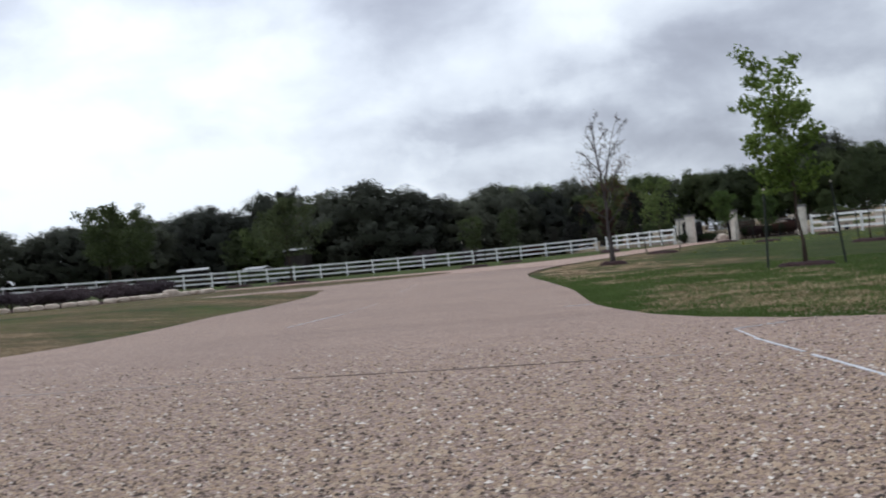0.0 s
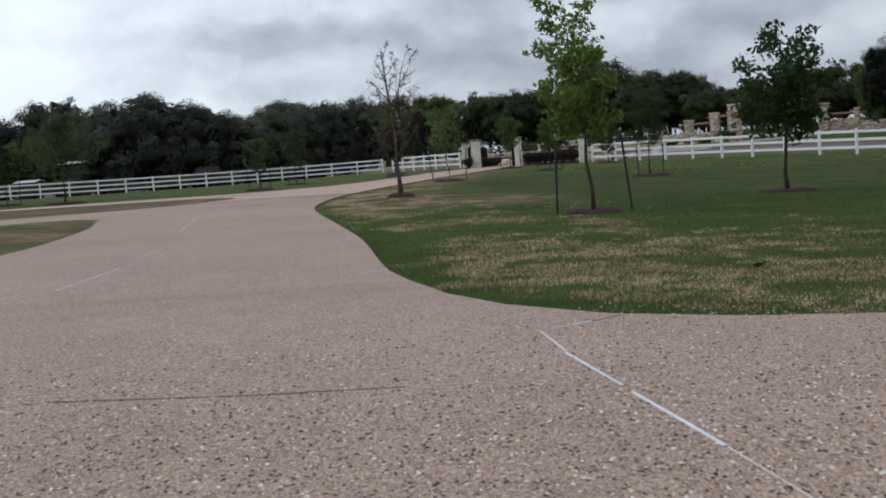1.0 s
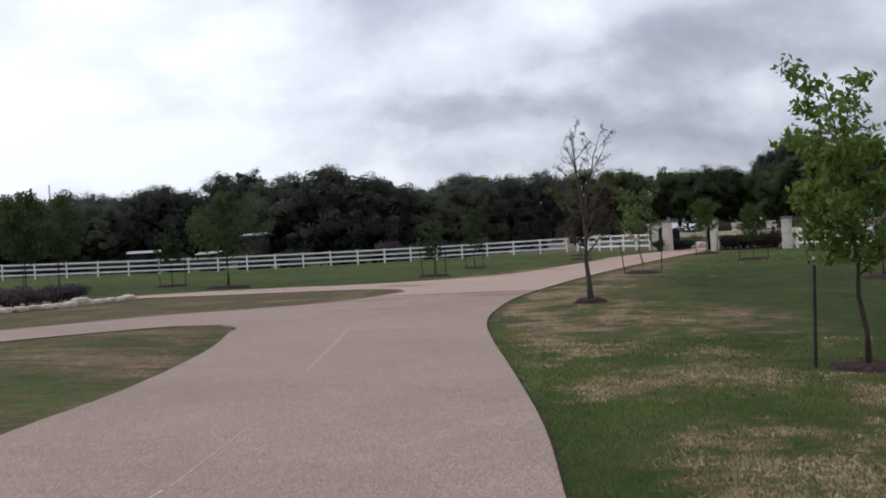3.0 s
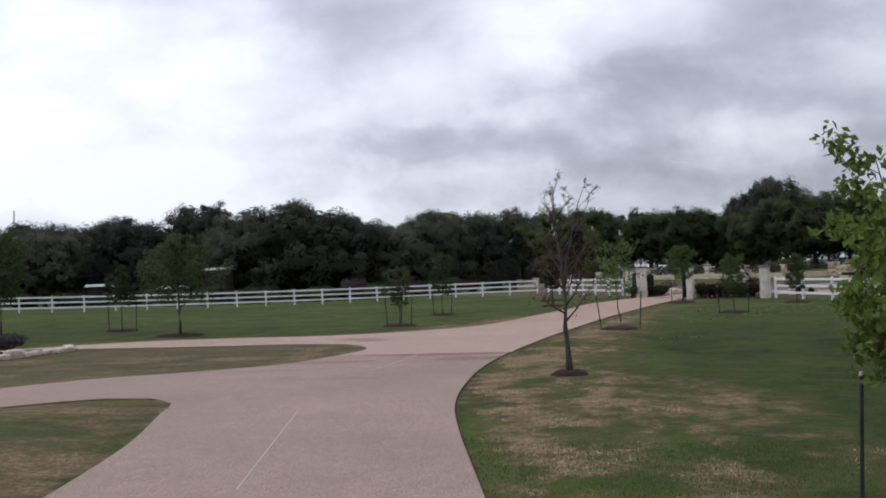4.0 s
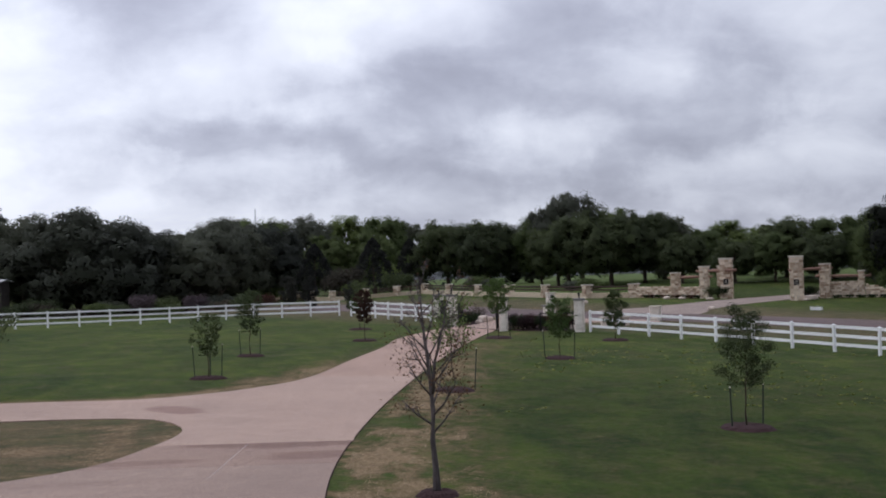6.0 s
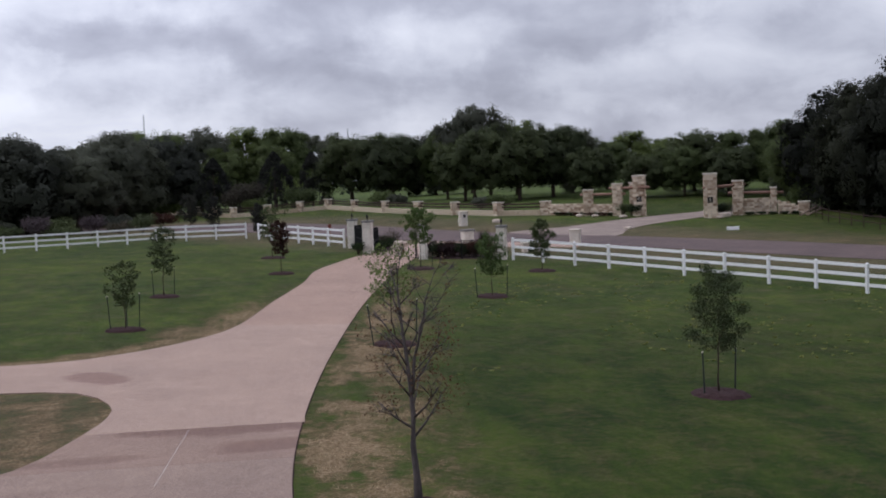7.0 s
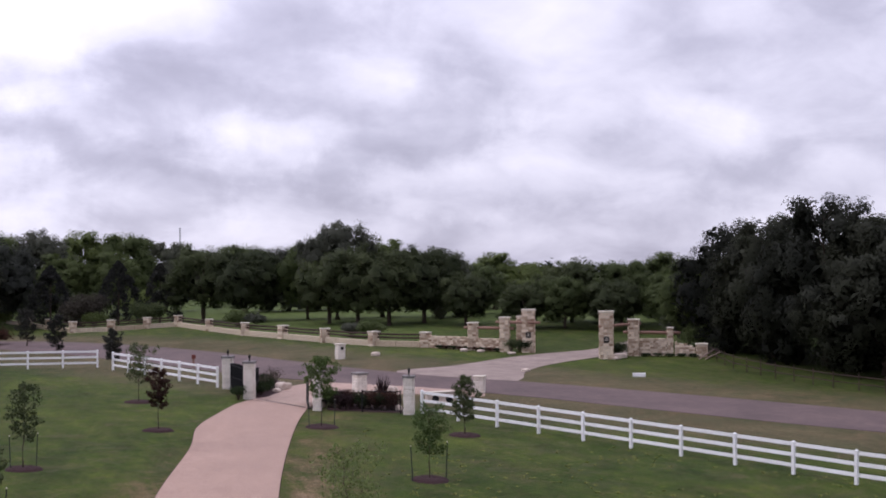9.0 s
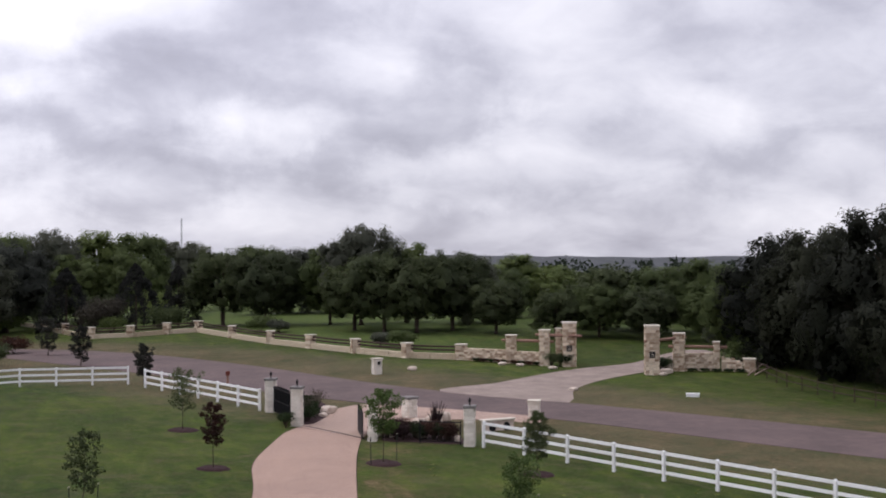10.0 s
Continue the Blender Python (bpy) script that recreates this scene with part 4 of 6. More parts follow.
def build_low_wall():
    rng = random.Random(3)
    for x, y in LOW_WALL[:-1]:
        pillar(x, y, 0.74, 1.28, "short cream limestone post of the boundary wall", rng.uniform(-30, 30), 0.24, 0.4, 0.1, "boundary wall posts")
    for (ax, ay), (bx, by) in zip(LOW_WALL, LOW_WALL[1:]):
        za, zb = ground(ax, ay), ground(bx, by)
        n = math.hypot(bx - ax, by - ay)
        root = thing("boundary_wall", ax, ay, "low rubble-stone wall with weathered timber rails above", "wall", "boundary wall bays", turn=math.degrees(math.atan2(by - ay, bx - ax)))
        bm = bmesh.new()
        k = max(4, int(n / 0.5))
        for i in range(k):
            for r in range(2):
                for side in (-0.14, 0.14):
                    box(bm, n / k - 0.02, 0.2, 0.26, n * (i + 0.5) / k, side + rng.uniform(-0.015, 0.015), (zb - za) * (i + 0.5) / k + 0.26 * r - 0.04, 0.02, rng.uniform(-2, 2))
        tagged(part("stonework", bm, STONE_ROW, root), kind="stuff")
        for h in (0.78, 1.06):
            bm = bmesh.new()
            tube(bm, [(-0.1, 0, h), (n / 2, 0, (zb - za) / 2 + h - 0.03), (n + 0.1, 0, zb - za + h)], [0.085, 0.08, 0.085], 6)
            part("rail", bm, OLD_WOOD, root, "dark timber rail")


def mail_pillar(x, y, h, label, turn):
    root = pillar(x, y, 0.62, h, label, turn, 0.2, 0.32, 0.1, "mailbox pillars", name="mailbox_pillar", category="mailbox", blocks=WHITE_STONES)
    bm = bmesh.new()
    box(bm, 0.26, 0.04, 0.24, 0, -0.345, h - 0.48, 0.01)
    part("mailbox_door", bm, IRON, root, "black mailbox door")


STONE_ROW = make_limestone("cream_rubble", (0.46, 0.38, 0.28), (0.60, 0.52, 0.41))
build_gate()
build_entrance()
build_fallen_rails()
build_low_wall()
mail_pillar(23.6, 97.1, 1.02, "short whitish limestone mailbox pillar beside the road", 150)
mail_pillar(21.65, 121.9, 1.2, "short cream limestone mailbox pillar beyond the road", 10)


# ---------------------------------------------------------------- trees
def leaf_quads(rng, spots, size, droop=0.3, facing=None):
    """One leaf, a bent diamond, at each spot; facing: the way each leaf lies open, where they clothe a clump."""
    verts, faces = [], []
    for i, p in enumerate(spots):
        s = size * rng.uniform(0.65, 1.35)
        if facing:
            way = facing[i] + Vector((rng.gauss(0, 0.22), rng.gauss(0, 0.22), rng.gauss(0, 0.22)))
            q = way.to_track_quat("Z", "Y").to_matrix() @ Euler((0, 0, rng.uniform(0, 6.3))).to_matrix()
        else:
            q = Euler((rng.gauss(0, 0.8), rng.gauss(0, 0.8), rng.uniform(0, 6.3))).to_matrix()
        k = len(verts)
        for c in ((-0.5, 0, 0), (0, -0.3, 0.07), (0.55, 0, -droop * 0.3), (0, 0.3, 0.07)):
            verts.append(tuple(Vector(p) + q @ Vector(c) * s))
        faces.append((k, k + 1, k + 2, k + 3))
    return verts, [], faces


def around(rng, p, r, n, flat=0.8):
    out = []
    for _ in range(n):
        d = Vector((rng.gauss(0, 1), rng.gauss(0, 1), rng.gauss(0, 1))).normalized() * r * rng.random() ** 0.45
        out.append(Vector(p) + Vector((d.x, d.y, d.z * flat)))
    return out


def limbs_of(bm, rng, height, girth, reach_at, start=0.3, limbs=11, forks=3, rise=(0.5, 1.0), lean=(0, 0), wobble=0.012, twigs=0):
    """Trunk, limbs and forks. reach_at(s): a limb's length at the part s of the height. Returns the tips with their s."""
    tips, steps = [], 8
    path = []
    for i in range(steps + 1):
        f = i / steps
        path.append(Vector((lean[0] * f ** 1.4 + rng.uniform(-1, 1) * wobble * height * (f > 0), lean[1] * f ** 1.4 + rng.uniform(-1, 1) * wobble * height * (f > 0), height * f - (0.12 if i == 0 else 0))))
    tube(bm, path, [girth * (1.35 if i == 0 else 1 - 0.85 * (i / steps) ** 0.9) for i in range(steps + 1)], 8)
    for k in range(limbs):
        s = start + (0.96 - start) * k / max(1, limbs - 1)
        f = s * steps
        i = min(steps - 1, int(f))
        p = path[i].lerp(path[i + 1], f - i)
        a = k * 2.4 + rng.uniform(-0.5, 0.5)
        n = reach_at(s) * rng.uniform(0.75, 1.15)
        d = Vector((math.cos(a) * n, math.sin(a) * n, n * rng.uniform(*rise)))
        r = max(0.006, girth * 0.45 * (1 - 0.7 * s))
        mid = p + d * 0.5 + Vector((0, 0, -0.08 * n))
        tube(bm, [p, mid, p + d], [r, r * 0.7, r * 0.3], 5)
        tips.append((p + d, s))
        tips.append((mid, s))
        for j in range(forks):
            b = a + rng.uniform(-1.2, 1.2)
            q = p.lerp(p + d, rng.uniform(0.35, 0.95))
            e = Vector((math.cos(b), math.sin(b), rng.uniform(0.2, 1.1))) * n * rng.uniform(0.3, 0.6)
            tube(bm, [q, q + e * 0.55, q + e], [r * 0.45, r * 0.3, r * 0.12], 4)
            tips.append((q + e, s))
            for _ in range(twigs):
                g = q + e * rng.uniform(0.3, 1)
                t = Vector((rng.uniform(-1, 1), rng.uniform(-1, 1), rng.uniform(-0.1, 1))) * n * 0.26
                tube(bm, [g, g + t], [0.006, 0.004], 3, False)
                tips.append((g + t, s))
    tips.append((path[-1], 1.0))
    return tips


def young_tree(x, y, height, width, label, leaf, seed, bottom=0.3, leaf_size=0.11, per=16, lean=(0, 0), girth=0.028, form=1.0, sparse_top=False, cone=False):
    """A young planted tree: bottom is where the crown begins, form how pointed it is."""
    rng = random.Random(seed)
    root = thing("young_tree", x, y, label, "tree", "young lawn trees")
    bm = bmesh.new()
    reach = lambda s: width * 0.42 * max(0.25, math.sin(math.pi * min(1, ((s - bottom) / (1.12 - bottom)) * 0.8 + 0.22)) ** form)
    if cone:
        reach = lambda s: width * 0.5 * max(0.06, (1.0 - s) / (1 - bottom)) ** 0.85
    tips = limbs_of(bm, rng, height * 0.97, girth, reach, bottom + 0.03, 15, 3, (0.45, 0.95), lean)
    part("trunk", bm, BARK, root, smooth=True)
    spots = []
    for p, s in tips:
        n = per if not sparse_top or s < 0.72 else int(per * 0.55)
        spots += around(rng, p, width * (0.13 if not cone else 0.05 + 0.07 * (1 - s)), n)
    mid = height * (bottom + (1 - bottom) * 0.42)
    for _ in range(per * 26):
        q = [max(-1.5, min(1.5, rng.gauss(0, 1))) for _ in range(3)]
        d = Vector((q[0] * 0.19 * width, q[1] * 0.19 * width, q[2] * 0.21 * height * (1 - bottom)))
        if cone:
            k = max(0.1, 1.25 * (1 - (mid + d.z) / height) / (1 - bottom))
            d.x, d.y = d.x * k, d.y * k
        if mid + d.z > bottom * height:
            spots.append(Vector((lean[0] * 0.5 + d.x, lean[1] * 0.5 + d.y, mid + d.z)))
    part("crown", leaf_quads(rng, spots, leaf_size), leaf, root)
    return root


def bare_tree(x, y, height):
    """Two upright leaders from a fork half way up, hung with fine twigs."""
    rng = random.Random(4)
    root = thing("bare_tree", x, y, "leafless young tree with grey-brown forked twigs", "tree")
    bm = bmesh.new()
    tips = limbs_of(bm, rng, height * 0.93, 0.07, lambda s: 0.80 - 0.42 * s, 0.28, 17, 3, (0.8, 1.9), (-0.22, 0.05), 0.008, 5)
    kept = set(bm.verts)
    more = limbs_of(bm, rng, height * 0.44, 0.034, lambda s: 0.70 - 0.36 * s, 0.12, 11, 3, (0.6, 1.5), (0.46, -0.05), 0.012, 5)
    fork = Vector((-0.04, 0.01, height * 0.46))
    for v in bm.verts:
        if v not in kept:
            v.co += fork
    tips += [(p + fork, 0.5 + 0.4 * s) for p, s in more]
    part("trunk", bm, TWIG, root, smooth=True)
    spots = []
    for p, s in tips:
        if s < 0.55:
            spots += around(rng, p, 0.36, 8)
        elif rng.random() < 0.25:
            spots += around(rng, p, 0.1, 2)
    part("withered_leaves", leaf_quads(rng, spots, 0.045), DEAD_LEAF, root, "withered brown leaves on the lower twigs")
    return root


def stake(x, y, height, lean, label="dark steel tree stake with a pale tip"):
    root = thing("tree_stake", x, y, label, "stake", "tree stakes")
    bm = bmesh.new()
    top = Vector((lean[0], lean[1], height))
    tube(bm, [(0, 0, -0.1), top * 0.97], [0.022, 0.020], 6)
    part("post", bm, STEEL, root)
    bm = bmesh.new()
    tube(bm, [top * 0.97, top], [0.025, 0.02], 6)
    part("tip", bm, CAP, root, "pale tip")


def mulch_ring(x, y, r, mound=1.0, label="raised ring of dark reddish-brown bark mulch"):
    rng = random.Random(int(x * 31 + y * 7))
    bm = bmesh.new()
    rings = []
    for j, f in enumerate((1.0, 0.8, 0.55, 0.25)):
        row = []
        for k in range(22):
            a = k * math.tau / 22
            d = r * f * (1 + 0.09 * math.sin(2 * a + x) + rng.uniform(-0.06, 0.06))
            px, py = x + math.cos(a) * d, y + math.sin(a) * d
            row.append(bm.verts.new((px, py, ground(px, py) + (-0.03, 0.075 * mound, 0.115 * mound, 0.09 * mound)[j] + rng.uniform(-0.012, 0.016) * (j > 0))))
        rings.append(row)
    for a, b in zip(rings, rings[1:]):
        for k in range(22):
            bm.faces.new((a[k], a[(k + 1) % 22], b[(k + 1) % 22], b[k]))
    bm.faces.new(rings[-1])
    tagged(part("mulch_ring", bm, MULCH), label, "mulch", "mulch rings")


DEAD_LEAF = leaf_material("withered_leaf", (0.05, 0.028, 0.018), (0.13, 0.075, 0.045))
T = young_tree
T(3.85, 20.9, 3.4, 1.42, "young maple with large bright-green leaves, between two stakes", MAPLE_LEAF, 21, 0.29, 0.098, 36, (-0.30, 0.08), 0.036, 0.8, True)
T(8.6, 25.3, 3.0, 1.85, "young broad oak with dense mid-green leaves over a mulch ring", MID_LEAF, 22, 0.30, 0.11, 44, (0, 0), 0.05, 0.9, True)
T(-12.72, 59.4, 4.1, 3.9, "young pointed tree with spreading olive-green tiers beyond the drive", OLIVE_LEAF, 23, 0.25, 0.11, 64, (0, 0), 0.055, 1.3, cone=True)
T(-16.79, 65.4, 3.0, 1.5, "small staked young oak with narrow dull-green crown", OLIVE_LEAF, 24, 0.34, 0.10, 40, cone=True)
T(-4.29, 63.6, 2.5, 1.25, "small thin young oak held by three stakes", YOUNG_LEAF, 25, 0.3, 0.10, 13)
T(-2.95, 75.6, 3.2, 1.4, "slim young oak with sparse dark-green crown", YOUNG_LEAF, 26, 0.3, 0.11, 14)
T(4.42, 56.6, 3.15, 1.8, "young tree with sparse pale leaves between leaning stakes", PALE_LEAF, 27, 0.34, 0.09, 13, (-0.25, 0))
T(10.95, 69.55, 2.6, 1.5, "young round tree with light green leaves and two stakes", MID_LEAF, 28, 0.3, 0.09, 24)
T(16.37, 80.4, 2.75, 1.3, "young dark-green oak standing before the white fence", YOUNG_LEAF, 29, 0.22, 0.09, 34, (0, 0), 0.035, 1.4)
T(10.64, 45.3, 3.1, 1.62, "young dark oak with dense oval crown between two stakes", YOUNG_LEAF, 30, 0.30, 0.045, 100, (0, 0), 0.03, 1.25)
T(3.22, 85.4, 2.8, 1.15, "young tree with bronze-brown leaves on the lawn", RED_LEAF, 31, 0.34, 0.11, 20)
T(3.7, 97.76, 3.1, 1.8, "young thin green tree near the fence", YOUNG_LEAF, 32, 0.28, 0.12, 13)
T(4.55, 122.6, 2.7, 1.5, "small dark bluish-green tree at the fence corner", CEDAR_LEAF, 33, 0.12, 0.14, 26, (0, 0), 0.04, 1.3)
T(10.74, 84.75, 3.35, 1.5, "young light-green tree standing before the gate pillar", MID_LEAF, 34, 0.36, 0.11, 26)
T(1.4, 139.0, 3.2, 1.9, "small dark tree on the verge beside the road", CEDAR_LEAF, 35, 0.1, 0.15, 24, (0, 0), 0.05, 1.2)
T(-0.6, 152.0, 3.4, 2.0, "small dark tree on the verge beside the road", CEDAR_LEAF, 36, 0.1, 0.15, 24, (0, 0), 0.05, 1.2)
T(-21.0, 58.2, 4.2, 2.5, "round olive-green tree on thin trunk beyond the planting bed", YOUNG_LEAF, 37, 0.33, 0.12, 60, (0, 0), 0.045)
T(-21.8, 64.2, 4.2, 2.4, "round olive-green tree on thin trunk beyond the planting bed", YOUNG_LEAF, 38, 0.33, 0.12, 50, (0, 0), 0.045)
bare_tree(1.44, 37.0, 4.45)
for x, y, r in ((3.85, 20.86, 0.52), (8.6, 25.25, 0.62), (1.44, 36.95, 0.42), (-12.72, 59.35, 1.0), (-16.79, 65.4, 0.75), (-4.29, 63.55, 0.72), (-2.95, 75.55, 0.75), (4.42, 56.55, 0.8), (10.95, 69.5, 0.8), (16.37, 80.35, 0.8), (10.64, 45.25, 0.78), (3.22, 85.4, 0.75), (3.7, 97.7, 0.9), (10.76, 84.7, 0.9)):
    mulch_ring(x, y, r, 0.6 if y < 30 else 1.0)
for x, y, h, dx, dy in ((3.28, 21.1, 1.3, 0.06, 0), (4.55, 21.2, 1.36, -0.12, 0.02), (10.18, 45.15, 1.12, -0.03, 0), (11.14, 45.5, 1.15, 0.05, 0), (3.72, 56.45, 1.35, -0.17, 0), (5.15, 56.8, 1.45, 0.1, 0), (10.26, 69.4, 1.3, -0.08, 0), (11.66, 69.75, 1.35, 0.06, 0), (-4.79, 63.45, 1.3, -0.08, 0), (-3.79, 63.65, 1.35, 0.06, 0), (-4.24, 64.05, 1.3, 0, 0.05), (-3.4, 75.45, 1.3, -0.06, 0), (-2.5, 75.65, 1.35, 0.05, 0), (-17.34, 65.3, 1.4, -0.06, 0), (-16.2, 65.5, 1.4, 0.04, 0), (10.1, 84.5, 1.3, -0.03, 0), (11.45, 85.0, 1.3, 0.03, 0), (-21.8, 60.0, 1.4, 0, 0)):
    stake(x, y, h, (dx, dy))


# ---------------------------------------------------------------- woods
PROTOTYPES = {}


def oak_parts(kind, root):
    """An oak ten metres high and about as wide: a crown of rounded lobes, each clothed in clumps of leaves."""
    seed, material, leaf, per, lobes, stem, wide = kind
    rng = random.Random(seed)
    bm = bmesh.new()
    limbs_of(bm, rng, 7.4, 0.3, lambda s: 2.6 - 1.2 * s, max(0.2, stem), 10, 2, (0.6, 1.1))
    part("trunk", bm, BARK, root, smooth=True)
    spots, facing, hearts = [], [], []
    mid, half = 10 * (stem + (0.97 - stem) * 0.42), 10 * (0.97 - stem) * 0.5
    heart = Vector((0, 0, mid))
    for k in range(lobes):
        up = 1 - 1.75 * (k + 0.5) / lobes
        a = k * 2.4 + rng.uniform(-0.45, 0.45)
        r = rng.uniform(1.25, 2.0)
        flat = math.sqrt(max(0.0, 1 - up * up))
        reach = max(0.3, wide - r)
        c = heart + Vector((math.cos(a) * flat * reach, math.sin(a) * flat * reach, up * max(0.3, half * (1.14 if up > 0 else 1.2) - r))) * rng.uniform(0.82, 1.1)
        for _ in range(15):
            d = Vector((rng.gauss(0, 1), rng.gauss(0, 1), rng.gauss(0.15, 1))).normalized()
            q = c + d * r * rng.uniform(0.55, 0.98)
            if (q - heart).length < 0.45 * half and rng.random() < 0.8:
                continue
            clump = around(rng, q, rng.uniform(0.42, 0.85), per, 0.8)
            spots += clump
            facing += [((p - c).normalized() + (p - heart).normalized() * 0.35) for p in clump]
        hearts += around(rng, c, r * 0.72, 60, 0.9)
    crown = leaf_quads(rng, spots, leaf, facing=facing)
    k = len(crown[0])
    inner = leaf_quads(rng, hearts, 0.7)
    crown[0].extend(inner[0])
    crown[2].extend(tuple(v + k for v in f) for f in inner[2])
    ob = part("crown", crown, material, root, smooth=True)
    lie = [Vector((d.x, d.y, d.z * 0.8)).normalized() for d in facing for _ in range(4)]
    lie += [(h - heart).normalized() for h in hearts for _ in range(4)]
    ob.data.normals_split_custom_set_from_vertices(lie)


KINDS = {
    "dark": (11, OAK_LEAF, 0.21, 74, 23, 0.08, 4.8),
    "dark_low": (12, OAK_LEAF, 0.21, 74, 24, 0.0, 4.9),
    "tall": (13, OAK_LEAF, 0.21, 78, 21, 0.18, 4.7),
    "green": (14, MID_WOOD, 0.20, 78, 22, 0.10, 4.7),
    "soft": (15, SOFT_LEAF, 0.20, 78, 21, 0.09, 4.7),
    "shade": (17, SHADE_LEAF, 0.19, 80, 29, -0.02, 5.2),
    "open": (16, OPEN_LEAF, 0.20, 78, 22, 0.12, 4.8),
}
WORDS = {"shade": "very dark dense oak with foliage down to the ground", "dark": "broad dark-green live oak in the wood", "dark_low": "dense dark oak with foliage down to the ground", "tall": "tall dark-green oak with lumpy crown", "green": "round mid-green tree at the wood's edge", "soft": "pale green tree among darker oaks", "open": "dark-green oak with bare stem over the meadow"}


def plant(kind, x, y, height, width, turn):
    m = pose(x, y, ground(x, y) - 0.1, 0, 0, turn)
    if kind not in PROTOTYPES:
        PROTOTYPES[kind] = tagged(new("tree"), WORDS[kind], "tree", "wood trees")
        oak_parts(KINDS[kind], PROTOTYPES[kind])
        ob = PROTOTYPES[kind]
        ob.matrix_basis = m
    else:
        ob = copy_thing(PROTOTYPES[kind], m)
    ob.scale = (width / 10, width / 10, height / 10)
    return ob


def conifer(x, y, height, width, label="dark pointed cedar behind the boundary wall"):
    rng = random.Random(int(x * 13))
    root = thing("cedar_tree", x, y, label, "tree", "cedars")
    bm = bmesh.new()
    tube(bm, [(0, 0, -0.1), (0.05, 0, height * 0.95)], [0.16, 0.02], 7)
    part("trunk", bm, BARK, root)
    spots = []
    for _ in range(110):
        s = rng.random() ** 0.8
        a, r = rng.uniform(0, 6.283), width * 0.46 * (1 - s) ** 0.7
        spots += around(rng, (math.cos(a) * r, math.sin(a) * r, height * (0.05 + 0.92 * s)), 0.3 + 0.4 * (1 - s), 60, 1.3)
    part("crown", leaf_quads(rng, spots, 0.26), CEDAR_LEAF, root)


def build_woods():
    rng = random.Random(9)
    rows = [
        # the wood beyond the road, to the west
        ("dark", -74, 147, 9.2, 12), ("dark_low", -66, 146, 9.2, 12), ("dark", -58, 148, 9.4, 11), ("dark", -49, 146, 8.2, 9), ("dark_low", -55, 160, 10.4, 12), ("tall", -48, 158, 9.8, 10), ("dark", -41.6, 153, 10.1, 11), ("tall", -37.3, 170, 13.0, 11), ("green", -36, 152, 7.4, 8), ("dark", -29.9, 161, 11.6, 11), ("dark_low", -23.2, 157, 11.7, 14), ("dark_low", -17.2, 156, 10.1, 11), ("dark", -12.2, 158.6, 9.0, 10), ("dark_low", -8.8, 190, 11.8, 12), ("dark", -3.6, 197, 11.6, 11), ("tall", -9, 176, 10.4, 10), ("dark_low", -20, 172, 11.2, 13), ("dark", -32, 178, 12.0, 13), ("dark", -24, 190, 11.5, 14), ("dark_low", -14, 188, 10.5, 13), ("dark", -40, 188, 12.0, 14), ("dark", -62, 188, 11.5, 14), ("dark_low", -46, 170, 10.5, 12), ("dark", -52, 175, 11.5, 13), ("dark_low", -66, 170, 11.0, 14),
        # behind the boundary wall
        ("dark", -10, 214, 13.6, 14), ("green", -4.2, 212, 13.4, 13), ("dark", 2.0, 217, 13.2, 13), ("soft", 9, 222, 12.8, 12), ("soft", 6, 206, 9.2, 10), ("soft", 12.5, 204, 9.0, 9), ("green", 15.4, 221, 12.1, 12), ("tall", 22, 226, 11.6, 12), ("open", 20.5, 181, 9.2, 10), ("open", 24.5, 175, 9.0, 9.5), ("green", 30, 205, 9.2, 11), ("dark_low", 36, 203, 9.0, 12), ("open", 41, 200, 9.0, 11),
        ("tall", 33.6, 167.5, 12.0, 9.8), ("soft", 39.4, 169, 9.0, 7.5), ("green", 31.2, 172, 8.6, 7.5), ("open", 30.7, 160, 7.7, 8), ("open", 32.6, 155.6, 8.4, 8), ("open", 35.2, 152.8, 8.4, 8.5), ("open", 39, 152.7, 8.1, 8.5), ("dark", 43.5, 160, 7.8, 8.5), ("soft", 46.8, 163.7, 6.8, 8), ("soft", 62, 190, 7.9, 11), ("green", 52, 172, 6.4, 9), ("soft", 60.5, 174, 6.6, 10), ("open", 52.4, 145, 6.9, 9), ("green", 55.8, 140.7, 6.4, 8.5), ("soft", 61, 141, 7.2, 8.5), ("green", 67, 150, 6.4, 9.5), ("dark", 74, 165, 6.2, 10), ("soft", 84, 191, 6.2, 12), ("open", 71, 141, 6.4, 9),
        ("open", 45.2, 141, 4.6, 5.6), ("green", 48.8, 139, 5.0, 6.0), ("open", 52.0, 135.5, 5.2, 6.0), ("open", 41.5, 147, 5.6, 6.0), ("green", 57.0, 133.0, 5.6, 6.5),
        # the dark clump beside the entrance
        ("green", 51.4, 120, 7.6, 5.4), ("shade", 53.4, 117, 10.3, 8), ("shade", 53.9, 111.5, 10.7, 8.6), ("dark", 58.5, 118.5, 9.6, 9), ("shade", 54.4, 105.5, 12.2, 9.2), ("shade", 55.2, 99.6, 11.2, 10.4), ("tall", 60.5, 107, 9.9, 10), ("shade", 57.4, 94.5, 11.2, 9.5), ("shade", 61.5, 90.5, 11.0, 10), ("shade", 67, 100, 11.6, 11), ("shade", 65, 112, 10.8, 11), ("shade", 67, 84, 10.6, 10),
    ]
    for kind, x, y, h, w in rows:
        plant(kind, x, y, h * rng.uniform(1.06, 1.16), w * (1.22 if x < 0 or kind == "shade" else 1.1), rng.uniform(0, 360))
    for x, y, h, w in ((3.2, 189, 7.6, 7.2), (11.0, 186, 7.8, 7.2), (15.8, 184.5, 7.2, 5.4)):
        conifer(x, y, h, w)
    far = random.Random(77)
    spots = []
